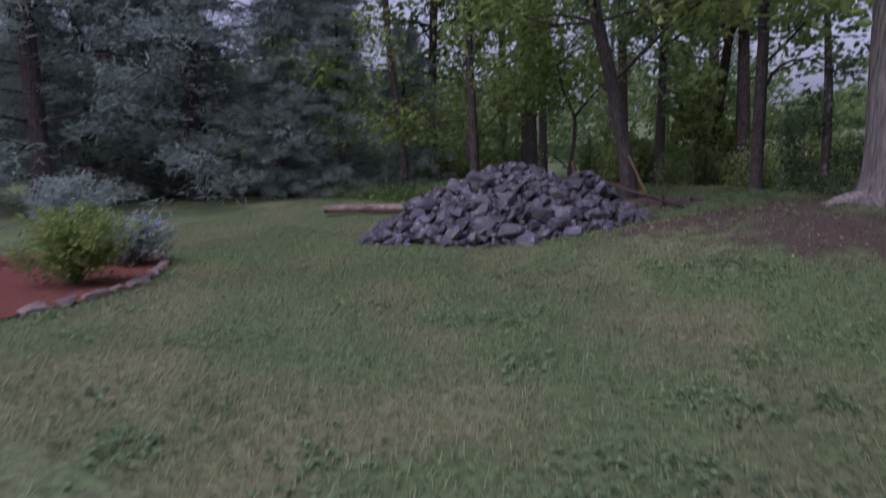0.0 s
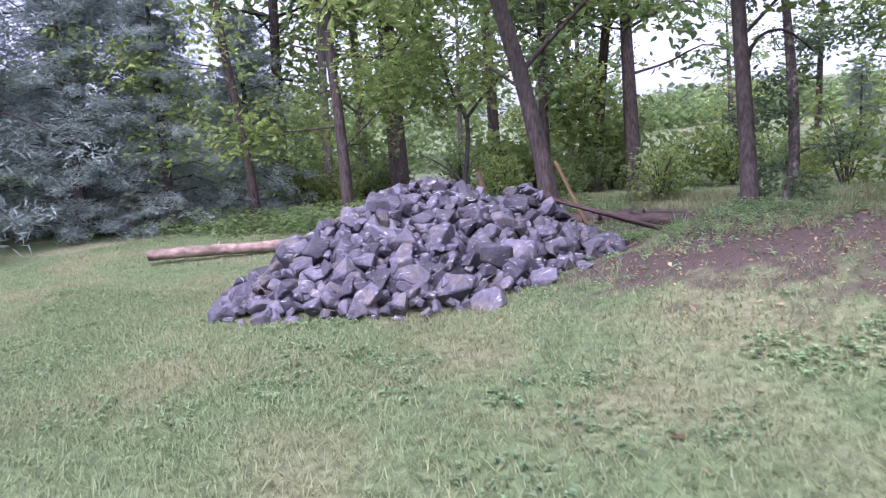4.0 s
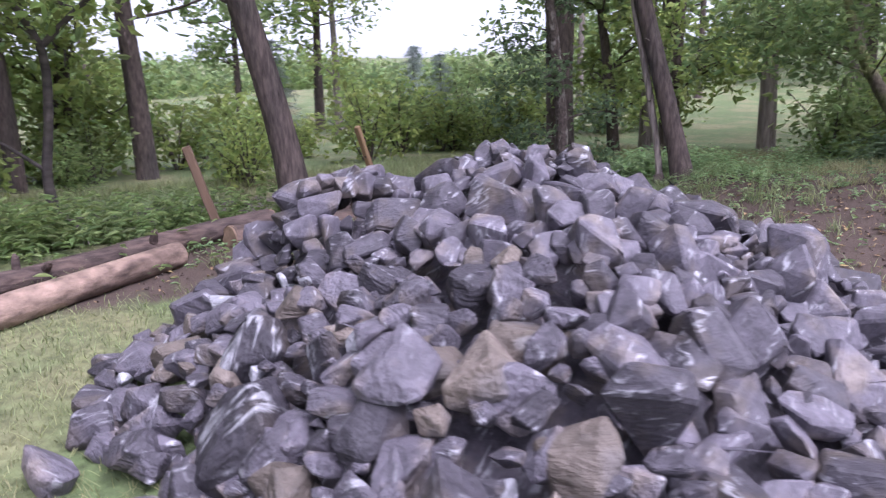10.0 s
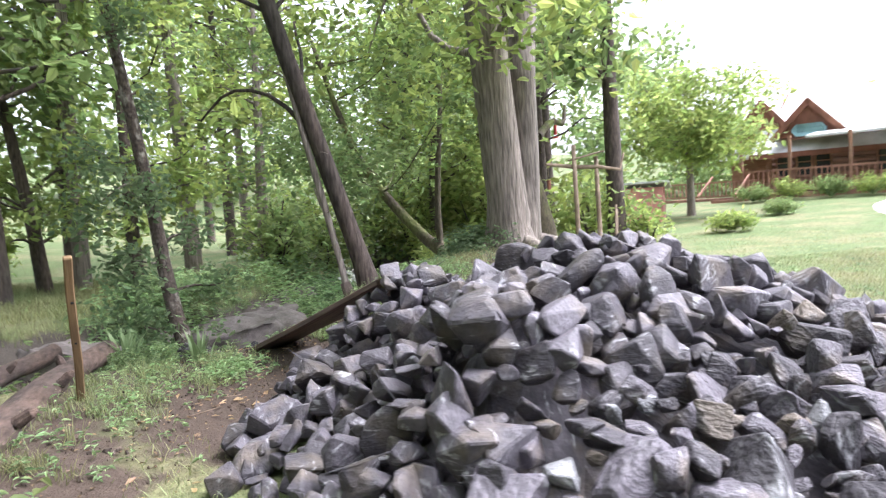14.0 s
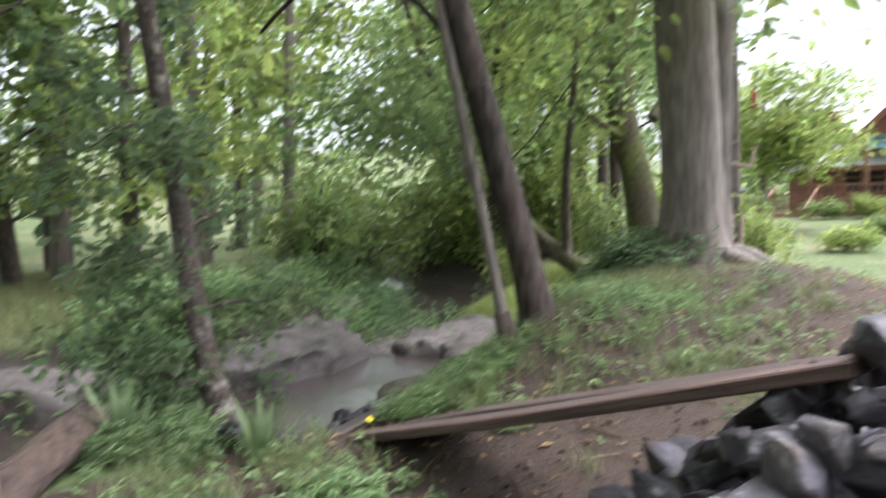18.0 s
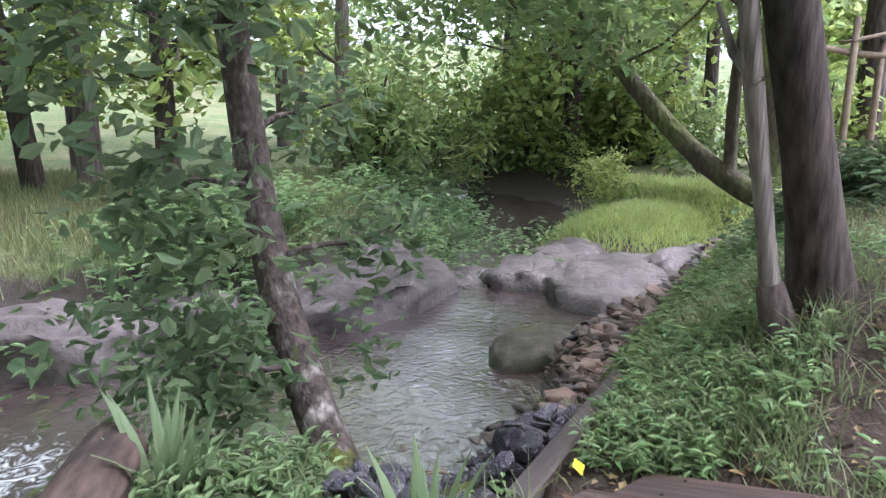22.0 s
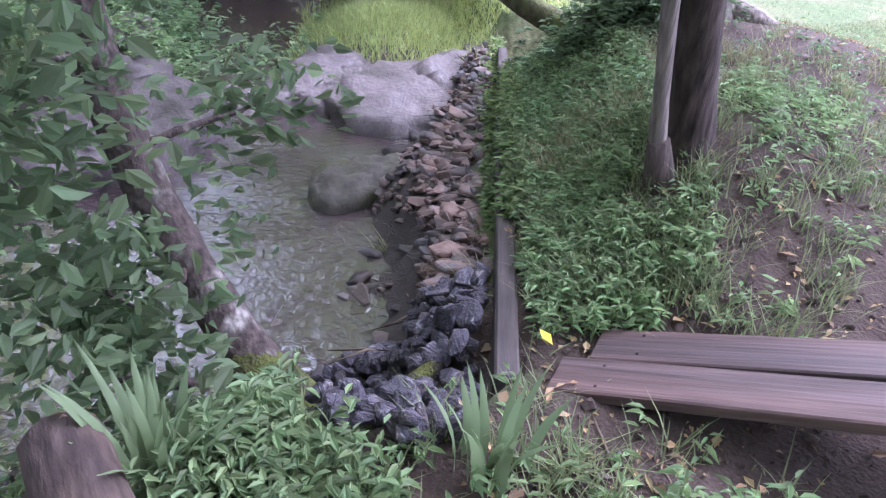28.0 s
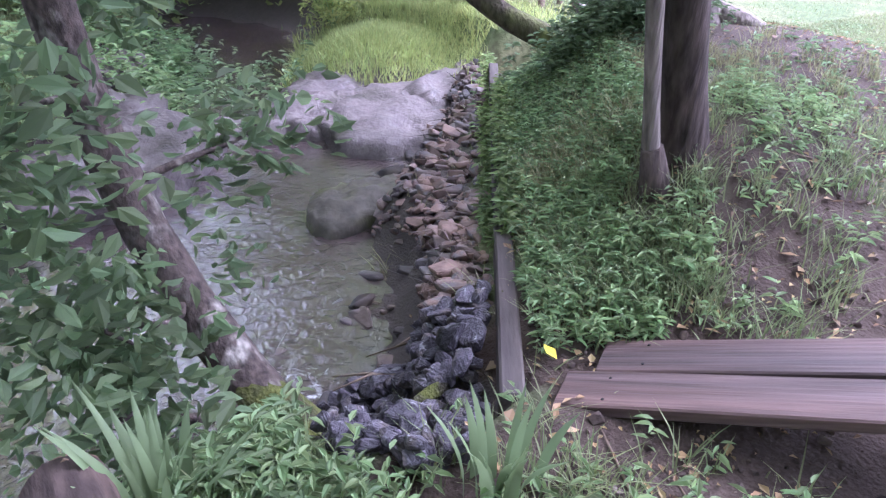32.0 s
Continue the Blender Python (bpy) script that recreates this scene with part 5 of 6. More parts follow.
def grass_tufts():
    """Small tufts of grass on the worn ground by the boards and the heap."""
    rng = np.random.default_rng(36)
    cs = np.concatenate([blob(rng, 26, 2.05, 9.1, 0.7, 0.8), blob(rng, 7, 2.3, 9.2, 0.2, 0.2), blob(rng, 60, 2.3, 7.4, 1.6, 1.6), blob(rng, 90, 3.1, 7.9, 1.3, 1.3), blob(rng, 22, 1.5, 9.95, 0.8, 0.35), blob(rng, 50, 0.6, 10.6, 2.2, 0.5), blob(rng, 30, -2.2, 10.6, 2.6, 0.6)])
    p = off_boards(np.repeat(cs, 34, 0) + rng.normal(size=(len(cs) * 34, 2)) * 0.045)
    z = land(p[:, 0], p[:, 1])
    keep = np.array([heap_top(x, y)[1] for x, y in p]) > 1.0
    v, f = blades(rng, np.c_[p, z][keep], 0.10, 0.003, 0.9)
    tagged(new("grass_tufts", quick("grass_tufts", v, f, BLADE)), "scattered grass tufts on worn brown earth", "grass", kind="stuff")


grass_tufts()


def lawn_clover():
    """Patches of clover and plantain in the lawn."""
    rng = np.random.default_rng(37)
    cs = np.c_[rng.uniform(-6.5, 6, 170), rng.uniform(-1.5, 7.0, 170)]
    p = np.repeat(cs, 26, 0) + rng.normal(size=(170 * 26, 2)) * 0.13
    keep = (np.array([heap_top(x, y)[1] for x, y in p]) > 1.0) & (bare(p[:, 0], p[:, 1]) < 0.4)
    weed_patch("lawn_clover", "low clover and plantain growing in the lawn", p[keep], 0.045, 0.032, 38, CLOVER, 5, 0.7)


lawn_clover()


def long_grass():
    rng = np.random.default_rng(35)
    p = np.concatenate([blob(rng, 22000, 9.0, 6.2, 1.6, 2.0)])
    z = land(p[:, 0], p[:, 1])
    k = z > -0.62
    v, f = blades(rng, np.c_[p, z][k], 0.12, 0.006, 0.8)
    tagged(new("island_grass", quick("island_grass", v, f, GRASS_LIT)), "long grass on the creek island, coloured as brightly lit", "grass", kind="stuff")


def bank_grass():
    """Grass between the weeds along the timber wall and over the slope above it."""
    rng = np.random.default_rng(39)
    cs = np.concatenate([strip(rng, 150, 0.35, 2.2, -0.75, -0.08), strip(rng, 70, 1.5, 5.5, -1.3, -0.3), blob(rng, 14, 2.3, 10.85, 0.6, 0.3), blob(rng, 5, 1.6, 10.5, 0.4, 0.2)])
    p = off_tree(np.repeat(cs, 42, 0) + rng.normal(size=(len(cs) * 42, 2)) * 0.07)
    p = p[(behind_wall(p[:, 0], p[:, 1])[1] < -0.08) | (p[:, 1] > 10.3)]
    v, f = blades(rng, np.c_[p, land(p[:, 0], p[:, 1])], 0.09, 0.0035, 0.8)
    tagged(new("bank_grass", quick("bank_grass", v, f, BLADE)), "fresh green grass among the weeds on the bank", "grass", kind="stuff")


long_grass()
bank_grass()


def iris(x, y, count, seed, tall=0.55):
    rng = random.Random(seed)
    t = thing("iris_clump", "clump of upright sword-shaped iris leaves on the bank", "plant", Matrix.Translation((x, y, ground_at(x, y))), "iris clumps")
    for k in range(count):
        a, r = rng.uniform(0, 6.28), rng.uniform(0, 0.12)
        h, w = tall * rng.uniform(0.6, 1.15), rng.uniform(0.014, 0.023)
        out = rng.uniform(0.1, 0.5) * h
        vs, fs = [], []
        for i in range(6):
            s = i / 5
            cx = (r + out * s * s)
            z = h * (s - 0.18 * s * s)
            ww = w * (1 - s ** 3)
            fold = 0.004
            for q in (-1, 0, 1):
                vs.append((math.cos(a) * cx - math.sin(a) * ww * q, math.sin(a) * cx + math.cos(a) * ww * q, z + (fold if q == 0 else 0)))
        for i in range(5):
            for q in range(2):
                b = i * 3 + q
                fs.append((b, b + 1, b + 4, b + 3))
        part("blade", quick("blade", vs, fs, SWORD, True), None, t)


iris(1.86, 10.12, 18, 1, 0.36)
iris(2.32, 10.90, 26, 3, 0.43)


def litter():
    """Fallen leaves on the lawn and the earth, and one bright yellow one by the boards."""
    rng = np.random.default_rng(44)
    spots = [(2.27, 9.09), (1.63, 9.61), (1.63, 7.76), (1.2, 10.45), (1.7, 10.05), (0.57, 2.72), (-1.3, 4.1), (-4.6, 6.2), (0.0, 4.05), (3.1, 2.2), (2.2, 3.4), (-3.6, 4.5), (1.9, 2.6), (4.6, 1.2), (-2.0, 3.4), (3.6, 3.0)]
    for x, y in list(spots) + [tuple(p) for p in np.concatenate([blob(rng, 26, 2.6, 6.9, 1.8, 1.6), blob(rng, 16, 3.3, 3.6, 1.6, 1.6), blob(rng, 10, 0.6, 10.0, 1.8, 0.6)])]:
        a, s = rng.uniform(0, 6.28), rng.uniform(0.016, 0.032)
        vs = [(-1, 0, 0), (-0.4, 0.5, 0.12), (0.3, 0.45, 0.15), (1, 0, 0.1), (0.3, -0.45, 0.12), (-0.4, -0.5, 0.15), (0, 0, 0)]
        vs = [(s * (p * math.cos(a) - q * math.sin(a)), s * (p * math.sin(a) + q * math.cos(a)), s * r) for p, q, r in vs]
        fs = [(6, i, (i + 1) % 6) for i in range(6)]
        ob = new("fallen_leaf", quick("fallen_leaf", vs, fs, FALLEN))
        ob.location = (x, y, ground_at(x, y) + 0.012)
        tagged(ob, "dry yellow-brown fallen leaf on the ground", "leaf", "fallen leaves")
    vs = [(-0.035, 0, 0), (0, 0.022, 0.014), (0.042, 0, 0.02), (0, -0.022, 0.014)]
    ob = new("fallen_leaf", quick("fallen_leaf", vs, [(0, 2, 1), (0, 3, 2)], YELLOW))
    ob.location = (2.25, 9.57, ground_at(2.25, 9.57) + 0.05)
    tagged(ob, "bright yellow fallen leaf beside the boards", "leaf", "fallen leaves")


litter()


def leaf_litter():
    """Small dry leaves, husks and bits of bark strewn over the slope under the big trees."""
    rng = np.random.default_rng(47)
    p = np.concatenate([blob(rng, 1500, 2.6, 6.6, 2.6, 2.2), blob(rng, 1100, 4.0, 4.9, 2.0, 1.5), blob(rng, 500, 0.9, 9.7, 2.2, 0.9), blob(rng, 260, -1.6, 10.5, 2.6, 0.7), blob(rng, 500, 2.2, 9.0, 1.1, 1.1)])
    q = np.array([heap_top(x, y)[1] for x, y in p]) > 1.0
    p = p[q]
    n = len(p)
    z = land(p[:, 0], p[:, 1]) + 0.012
    a, s = rng.uniform(0, 6.28, n), 0.015 * rng.lognormal(0, 0.4, n)
    u, w = np.stack([np.cos(a), np.sin(a), rng.normal(size=n) * 0.25], 1), np.stack([-np.sin(a), np.cos(a), rng.normal(size=n) * 0.25], 1)
    c = np.c_[p, z]
    k = rng.uniform(0.3, 0.7, n)[:, None]
    s = s[:, None]
    v = np.stack([c - u * s, c + w * s * k + (0, 0, 0.006), c + u * s, c - w * s * k + (0, 0, 0.006)], 1).reshape(-1, 3)
    i = np.arange(n)[:, None] * 4
    ob = new("leaf_litter", quick("leaf_litter", v, np.concatenate([i + [0, 2, 1], i + [0, 3, 2]], 0), FALLEN))
    tagged(ob, "dry brown leaf litter strewn over bare earth", "leaf litter", kind="stuff")


leaf_litter()


def soil_crumbs():
    """Crumbs of earth and small stones on the bare ground."""
    rng = np.random.default_rng(48)
    p = np.concatenate([blob(rng, 900, 1.7, 9.2, 1.4, 1.2), blob(rng, 700, 2.0, 7.4, 1.6, 1.6), blob(rng, 500, 0.8, 9.9, 1.6, 0.7), blob(rng, 300, -1.6, 10.4, 2.4, 0.5)])
    placed = []
    for x, y in p:
        if heap_top(x, y)[1] < 1.0 or behind_wall(x, y)[1] > -0.05:
            continue
        s = float(np.clip(rng.lognormal(-4.1, 0.5), 0.008, 0.06))
        placed.append((int(rng.integers(0, 14)), Matrix.Translation((x, y, ground_at(x, y) + s * 0.15)) @ any_turn(rng) @ Matrix.Scale(s, 4)))
    v, f = soup(PLAIN_ROCKS, placed)
    tagged(new("soil_crumbs", quick("soil_crumbs", v, f, CRUMB)), "crumbs of brown earth and small stones", "soil", kind="stuff")


soil_crumbs()


# ---- flower bed on the lawn ----
BED = [(-2.2, -0.25), (-2.45, 0.75), (-2.8, 1.45), (-3.6, 2.25), (-4.7, 3.17), (-5.5, 3.4), (-6.5, 2.95), (-7.6, 1.85), (-7.9, 0.45), (-6.8, -0.95), (-4.5, -1.35), (-2.9, -1.05)]


def flower_bed():
    bm = bmesh.new()
    cx, cy = sum(p[0] for p in BED) / len(BED), sum(p[1] for p in BED) / len(BED)
    ring = [p[:2] for p in spline(BED + BED[:1], 60)][:-1]
    rings = []
    for s in (1.0, 0.8, 0.5, 0.2):
        rings.append([bm.verts.new((cx + (x - cx) * s, cy + (y - cy) * s, ground_at(cx + (x - cx) * s, cy + (y - cy) * s) + 0.03 + 0.09 * (1 - s) + RNG.uniform(-0.012, 0.012))) for x, y in ring])
    for a, b in zip(rings, rings[1:]):
        for i in range(len(ring)):
            j = (i + 1) % len(ring)
            bm.faces.new((a[i], a[j], b[j], b[i]))
    bm.faces.new(rings[-1])
    bed = thing("flower_bed", "curved flower bed of red mulch edged with stones", "flower bed")
    part("mulch", bm, MULCH, bed, "dark red bark mulch", True)
    rng = np.random.default_rng(18)
    stones = [rock_mesh("edging_stone", rng, EDGE_STONE, 14, 0.55, 0.03) for _ in range(6)]
    pts = [p[:2] for p in spline(BED + BED[:1], 110)]
    acc, last = 0.0, None
    for p, q in zip(pts, pts[1:]):
        acc += math.hypot(q[0] - p[0], q[1] - p[1])
        if acc > 0.27:
            acc = 0
            s = rng.uniform(0.22, 0.34)
            ob = part("edging_stone", stones[int(rng.integers(0, 6))], None, bed)
            ob.matrix_basis = Matrix.Translation((q[0], q[1], ground_at(*q) + 0.055)) @ Matrix.Rotation(math.atan2(q[1] - p[1], q[0] - p[0]) + rng.normal() * 0.12, 4, "Z") @ Matrix.Diagonal((s * 1.25, s * 0.8, s * 0.75, 1))


flower_bed()


def garden_bush(x, y, s, h, leaf, label, seed, count=2600, size=0.09, flowers=0):
    rng = np.random.default_rng(seed)
    t = thing("garden_bush", label, "bush", Matrix.Translation((x, y, ground_at(x, y) + 0.04)))
    stems, tips = [], []
    for k in range(26):
        a, r = rng.uniform(0, 6.28), s * rng.uniform(0.1, 0.95)
        e = np.array([math.cos(a) * r, math.sin(a) * r, h * rng.uniform(0.55, 1.0) * (1 - 0.3 * (r / s) ** 2)])
        stems.append(tube([(0, 0, 0), tuple(e * (0.5, 0.5, 0.55)), tuple(e)], [0.012, 0.009, 0.004], 5, 0, None, False))
        tips += [e, e * (0.85, 0.85, 0.75), e * (0.7, 0.7, 0.45)]
    v, f = join(stems)
    part("stem", quick("stem", v, f, WEED, True), None, t)
    v, f = leaves(rng, tips, 0.17, count, size, -0.25, 0.3)
    part("foliage", quick("foliage", v, f, leaf), None, t)
    for k in range(flowers):
        bm = bmesh.new()
        bmesh.ops.create_icosphere(bm, subdivisions=1, radius=0.035)
        q = tips[(k * 3) % len(tips)]
        bmesh.ops.translate(bm, verts=bm.verts, vec=Vector(q) + Vector((0, 0, 0.05)))
        part("flower_head", bm, BLUE, t, "pale blue flower head")
    return t


BLUE = material("blue_petals", (0.25, 0.28, 0.62), 0.8, 30, 0.2, 0)
garden_bush(-3.45, 1.1, 0.72, 0.88, LEAF_LIGHT, "bright green leafy bush in the mulch bed", 1, 3600)
garden_bush(-4.5, 2.55, 0.6, 0.68, NEEDLE, "grey-green flowering clump in the mulch bed", 2, 2600, 0.09, 5)
garden_bush(-6.2, 0.9, 0.7, 0.8, NEEDLE, "grey-green clump in the mulch bed", 3)
garden_bush(-9.9, 4.6, 1.2, 1.1, NEEDLE, "broad grey-green bush beyond the flower bed", 4, 3200, 0.12)


garden_bush(9.9, 6.6, 0.5, 0.85, GRASS_LIT, "green bush on the grassy creek island, coloured as brightly lit", 5, 1500, 0.10)


# ---- the yard by the house ----
def pole_frame():
    x, y = 8.8, 3.5
    z = ground_at(x, y)
    t = thing("pole_frame", "rough wooden pole frame with a hanging feeder by the lawn", "garden frame", Matrix.Translation((x, y, z)))
    for dx, dy, h in ((-0.05, 0.2, 2.35), (0.12, -0.35, 2.1)):
        v, f = tube([(dx, dy, -0.2), (dx + 0.02, dy, 1.0), (dx - 0.02, dy + 0.03, h)], [0.055, 0.05, 0.045], 9, 0.06, random.Random(3))
        part("pole", quick("pole", v, f, POLE, True), None, t)
    v, f = tube([(-0.1, 0.85, 1.98), (0.0, 0.2, 1.9), (0.1, -0.35, 1.88), (0.2, -0.9, 1.8), (0.2, -1.0, 2.15)], [0.03, 0.045, 0.045, 0.035, 0.02], 8, 0.06, random.Random(5))
    part("crossbar", quick("crossbar", v, f, POLE, True), None, t)
    part("roof_board", boxed(0.3, 0.72, 0.03, Matrix.Translation((0.04, -0.08, 2.12)) @ Matrix.Rotation(radians(-12), 4, "X"), 0.006), POLE, t, "grey weathered board")
    v, f = tube([(-0.09, 0.8, 1.62), (-0.09, 0.8, 1.98)], [0.004, 0.004], 5)
    cord = part("cord", quick("cord", v, f, POLE), None, t)
    part("hanging_feeder", boxed(0.07, 0.07, 0.2, Matrix.Translation((-0.09, 0.8, 1.56)), 0.012), HOUSE_TRIM, cord, "small red-brown hanging feeder")
    for dx, h in ((0.16, 1.05), (0.2, 0.95)):
        v, f = tube([(dx, -0.55 - dx, -0.1), (dx + 0.02, -0.6 - dx, h)], [0.028, 0.022], 7, 0.05, random.Random(int(h * 100)))
        part("stake", quick("stake", v, f, POLE, True), None, t)


pole_frame()


def stone_bed():
    rng = np.random.default_rng(77)
    x, y = 7.8, 2.8
    t = thing("stone_bed", "small round mulch bed with rough stones on the lawn", "garden bed", Matrix.Translation((x, y, ground_at(x, y))))
    bm = bmesh.new()
    bmesh.ops.create_cone(bm, cap_ends=True, segments=28, radius1=0.95, radius2=0.5, depth=0.14)
    part("mulch", bm, MULCH, t, "red bark mulch", True)
    for k in range(12):
        a = 6.28 * k / 12 + rng.uniform(-0.15, 0.15)
        s = rng.uniform(0.25, 0.45)
        ob = part("stone", ROCKS[26 + k % 3], None, t)
        ob.matrix_basis = Matrix.Translation((math.cos(a) * 0.8, math.sin(a) * 0.8, 0.08)) @ any_turn(rng, 0.4) @ Matrix.Scale(s, 4)


stone_bed()


def house():
    """Log house with a railed deck, a dormer gable and a pale metal roof."""
    u, n = Vector((-0.82, -0.57, 0)).normalized(), Vector((-0.57, 0.82, 0)).normalized()
    origin = Vector((20.2, -12.8, 0.07))
    m = Matrix(((u.x * 0.88, -n.x, 0, origin.x), (u.y * 0.88, -n.y, 0, origin.y), (0, 0, 1, origin.z), (0, 0, 0, 1)))
    h = thing("house", "brown log house with a pale metal roof and a red deck", "house", m)
    L, D, base, eave, ridge = 8.4, 6.0, 0.7, 3.0, 5.2
    x0, x1 = -L / 2 + 0.6, L / 2

    def wall(sx, sy, sz, x, y, z):
        w = part("wall", boxed(sx, sy, sz, Matrix.Translation((x, y, z))), HOUSE_LOG, h)
        return w

    front = wall(L, 0.22, eave - base, 0.3, 0.0, (eave + base) / 2)
    for k in range(9):
        v, f = tube([(x0, -0.10, base + 0.14 + k * 0.265), (x1, -0.10, base + 0.14 + k * 0.265)], [0.125, 0.125], 10)
        part("log_course", quick("log_course", v, f, HOUSE_LOG, True), None, front)
    side = wall(0.22, D, eave - base, x1, D / 2, (eave + base) / 2)
    for k in range(9):
        v, f = tube([(x1 + 0.1, 0.1, base + 0.14 + k * 0.265), (x1 + 0.1, D - 0.1, base + 0.14 + k * 0.265)], [0.125, 0.125], 10)
        part("log_course", quick("log_course", v, f, HOUSE_LOG, True), None, side)
    wall(0.22, D, eave - base, x0, D / 2, (eave + base) / 2)
    wall(L, 0.22, eave - base, 0.3, D, (eave + base) / 2)
    part("foundation", boxed(L, D, base + 0.4, Matrix.Translation((0.3, D / 2, base / 2 - 0.2))), HOUSE_TRIM, h)
    for x in (x0, x1 + 0.02):
        bm = bmesh.new()
        pts = [(x, 0, eave), (x, D, eave), (x, D / 2, ridge - 0.12)]
        a = [bm.verts.new((p[0] - 0.1, p[1], p[2])) for p in pts]
        b = [bm.verts.new((p[0] + 0.1, p[1], p[2])) for p in pts]
        bm.faces.new(a[::-1]), bm.faces.new(b)
        for i in range(3):
            bm.faces.new((a[i], a[(i + 1) % 3], b[(i + 1) % 3], b[i]))
        part("gable_wall", bm, HOUSE_LOG, h)
    for s in (-1, 1):
        rise = ridge - eave
        run = D / 2 + 0.9
        slope = math.atan2(rise, D / 2)
        ln = run / math.cos(slope)
        mid = Matrix.Translation((0.3, D / 2 + s * run / 2, ridge - run / 2 * math.tan(slope))) @ Matrix.Rotation(-s * slope, 4, "X")
        rf = part("roof", boxed(L + 1.0, ln, 0.14, mid, 0.01), HOUSE_ROOF, h, "pale metal roof sheet")
        part("fascia", boxed(L + 1.02, 0.06, 0.22, Matrix.Translation((0.3, D / 2 + s * (run + 0.02), ridge - run * math.tan(slope) - 0.05))), HOUSE_TRIM, rf)
        for x in (x0 - 0.32, x1 + 0.54):
            part("bargeboard", boxed(0.07, ln, 0.26, Matrix.Translation((x - 0.3 + 0.3, 0, 0)) @ Matrix.Translation((0, D / 2 + s * run / 2, ridge - run / 2 * math.tan(slope) - 0.03)) @ Matrix.Rotation(-s * slope, 4, "X")), HOUSE_TRIM, rf)
    # dormer gable over the porch
    for gx, gw, gz, gy in ((-1.55, 1.5, 4.35, -0.9), (-4.3, 1.7, 4.7, 0.6)):
        bm = bmesh.new()
        pts = [(gx - gw, gy, eave), (gx + gw, gy, eave), (gx, gy, gz)]
        a = [bm.verts.new(p) for p in pts]
        b = [bm.verts.new((p[0], gy + 2.1, p[2])) for p in pts]
        bm.faces.new(a), bm.faces.new(b[::-1])
        for i in range(3):
            bm.faces.new((a[(i + 1) % 3], a[i], b[i], b[(i + 1) % 3]))
        dm = part("dormer", bm, HOUSE_TRIM, h)
        if gy < 0:
            part("panel", boxed(1.5, 0.05, 0.5, Matrix.Translation((gx, gy - 0.04, 3.26)), 0.2), TEAL, dm, "pale teal arched panel")
        for s in (-1, 1):
            ln = math.hypot(gw + 0.25, gz - eave) + 0.15
            sl = math.atan2(gz - eave, gw)
            part("dormer_roof", boxed(ln, 3.2, 0.12, Matrix.Translation((gx + s * (gw / 2 + 0.08), gy + 1.45, (eave + gz) / 2 + 0.06)) @ Matrix.Rotation(s * sl, 4, "Y")), HOUSE_ROOF, dm)
            part("dormer_bargeboard", boxed(ln, 0.07, 0.24, Matrix.Translation((gx + s * (gw / 2 + 0.08), gy - 0.18, (eave + gz) / 2 + 0.02)) @ Matrix.Rotation(s * sl, 4, "Y")), HOUSE_TRIM, dm)
    for x in (-2.05, -1.2, -3.0, 1.4, 3.2):
        w = part("window", boxed(0.62, 0.06, 1.15, Matrix.Translation((x, -0.25, 1.95))), GLASS, h, "dark window pane")
        for dx, dz, sx, sz in ((0, 0.6, 0.78, 0.09), (0, -0.6, 0.78, 0.09), (-0.35, 0, 0.09, 1.2), (0.35, 0, 0.09, 1.2), (0, 0, 0.62, 0.04)):
            part("window_frame", boxed(sx, 0.08, sz, Matrix.Translation((x + dx, -0.27, 1.95 + dz))), HOUSE_LOG, w)
    w = part("window", boxed(0.06, 0.6, 1.0, Matrix.Translation((x1 + 0.24, 1.9, 1.95))), GLASS, h, "dark window pane")
    for dy in (-0.35, 0.35):
        part("window_frame", boxed(0.08, 0.09, 1.1, Matrix.Translation((x1 + 0.25, 1.9 + dy, 1.95))), HOUSE_TRIM, w)
    # deck
    deck = part("deck", boxed(L + 0.4, 2.4, 0.18, Matrix.Translation((0.1, -1.35, base - 0.1))), DECK, h, "red-stained timber deck")
    part("deck_skirt", boxed(L + 0.4, 0.06, base - 0.1, Matrix.Translation((0.1, -2.53, base / 2 - 0.15))), DECK, deck)
    for z in (base + 0.95, base + 0.12):
        part("rail", boxed(L + 0.4, 0.07, 0.07, Matrix.Translation((0.1, -2.5, z))), DECK, deck)
    for k in range(38):
        part("baluster", boxed(0.045, 0.045, 0.85, Matrix.Translation((-L / 2 + 0.2 + k * 0.23, -2.5, base + 0.52))), DECK, deck)
    for x in (-L / 2 + 0.1, -1.9, 0.6, 2.6, L / 2 + 0.2):
        part("deck_post", boxed(0.13, 0.13, 2.3, Matrix.Translation((x, -2.45, base + 1.15))), HOUSE_LOG, deck)
    part("porch_roof", boxed(L * 0.66, 2.2, 0.1, Matrix.Translation((1.5, -1.2, 3.06)) @ Matrix.Rotation(radians(8), 4, "X")), HOUSE_ROOF, h)
    for k in range(4):
        part("step", boxed(1.7, 0.3, 0.16, Matrix.Translation((-4.6, -2.75 - 0.3 * k, base - 0.26 - 0.16 * k))), DECK, h, "red deck step")
    for x in (-5.5, -3.7):
        part("stair_rail", boxed(0.07, 1.7, 0.07, Matrix.Translation((x, -3.3, base + 0.45)) @ Matrix.Rotation(radians(28), 4, "X")), DECK, h)
    far_deck = part("side_deck", boxed(5.2, 1.6, 0.16, Matrix.Translation((-L / 2 - 2.6, 0.2, base - 0.25))), DECK, h, "red-stained side deck")
    part("deck_skirt", boxed(5.2, 0.06, base + 0.1, Matrix.Translation((-L / 2 - 2.6, -0.6, base / 2 - 0.2))), DECK, far_deck)
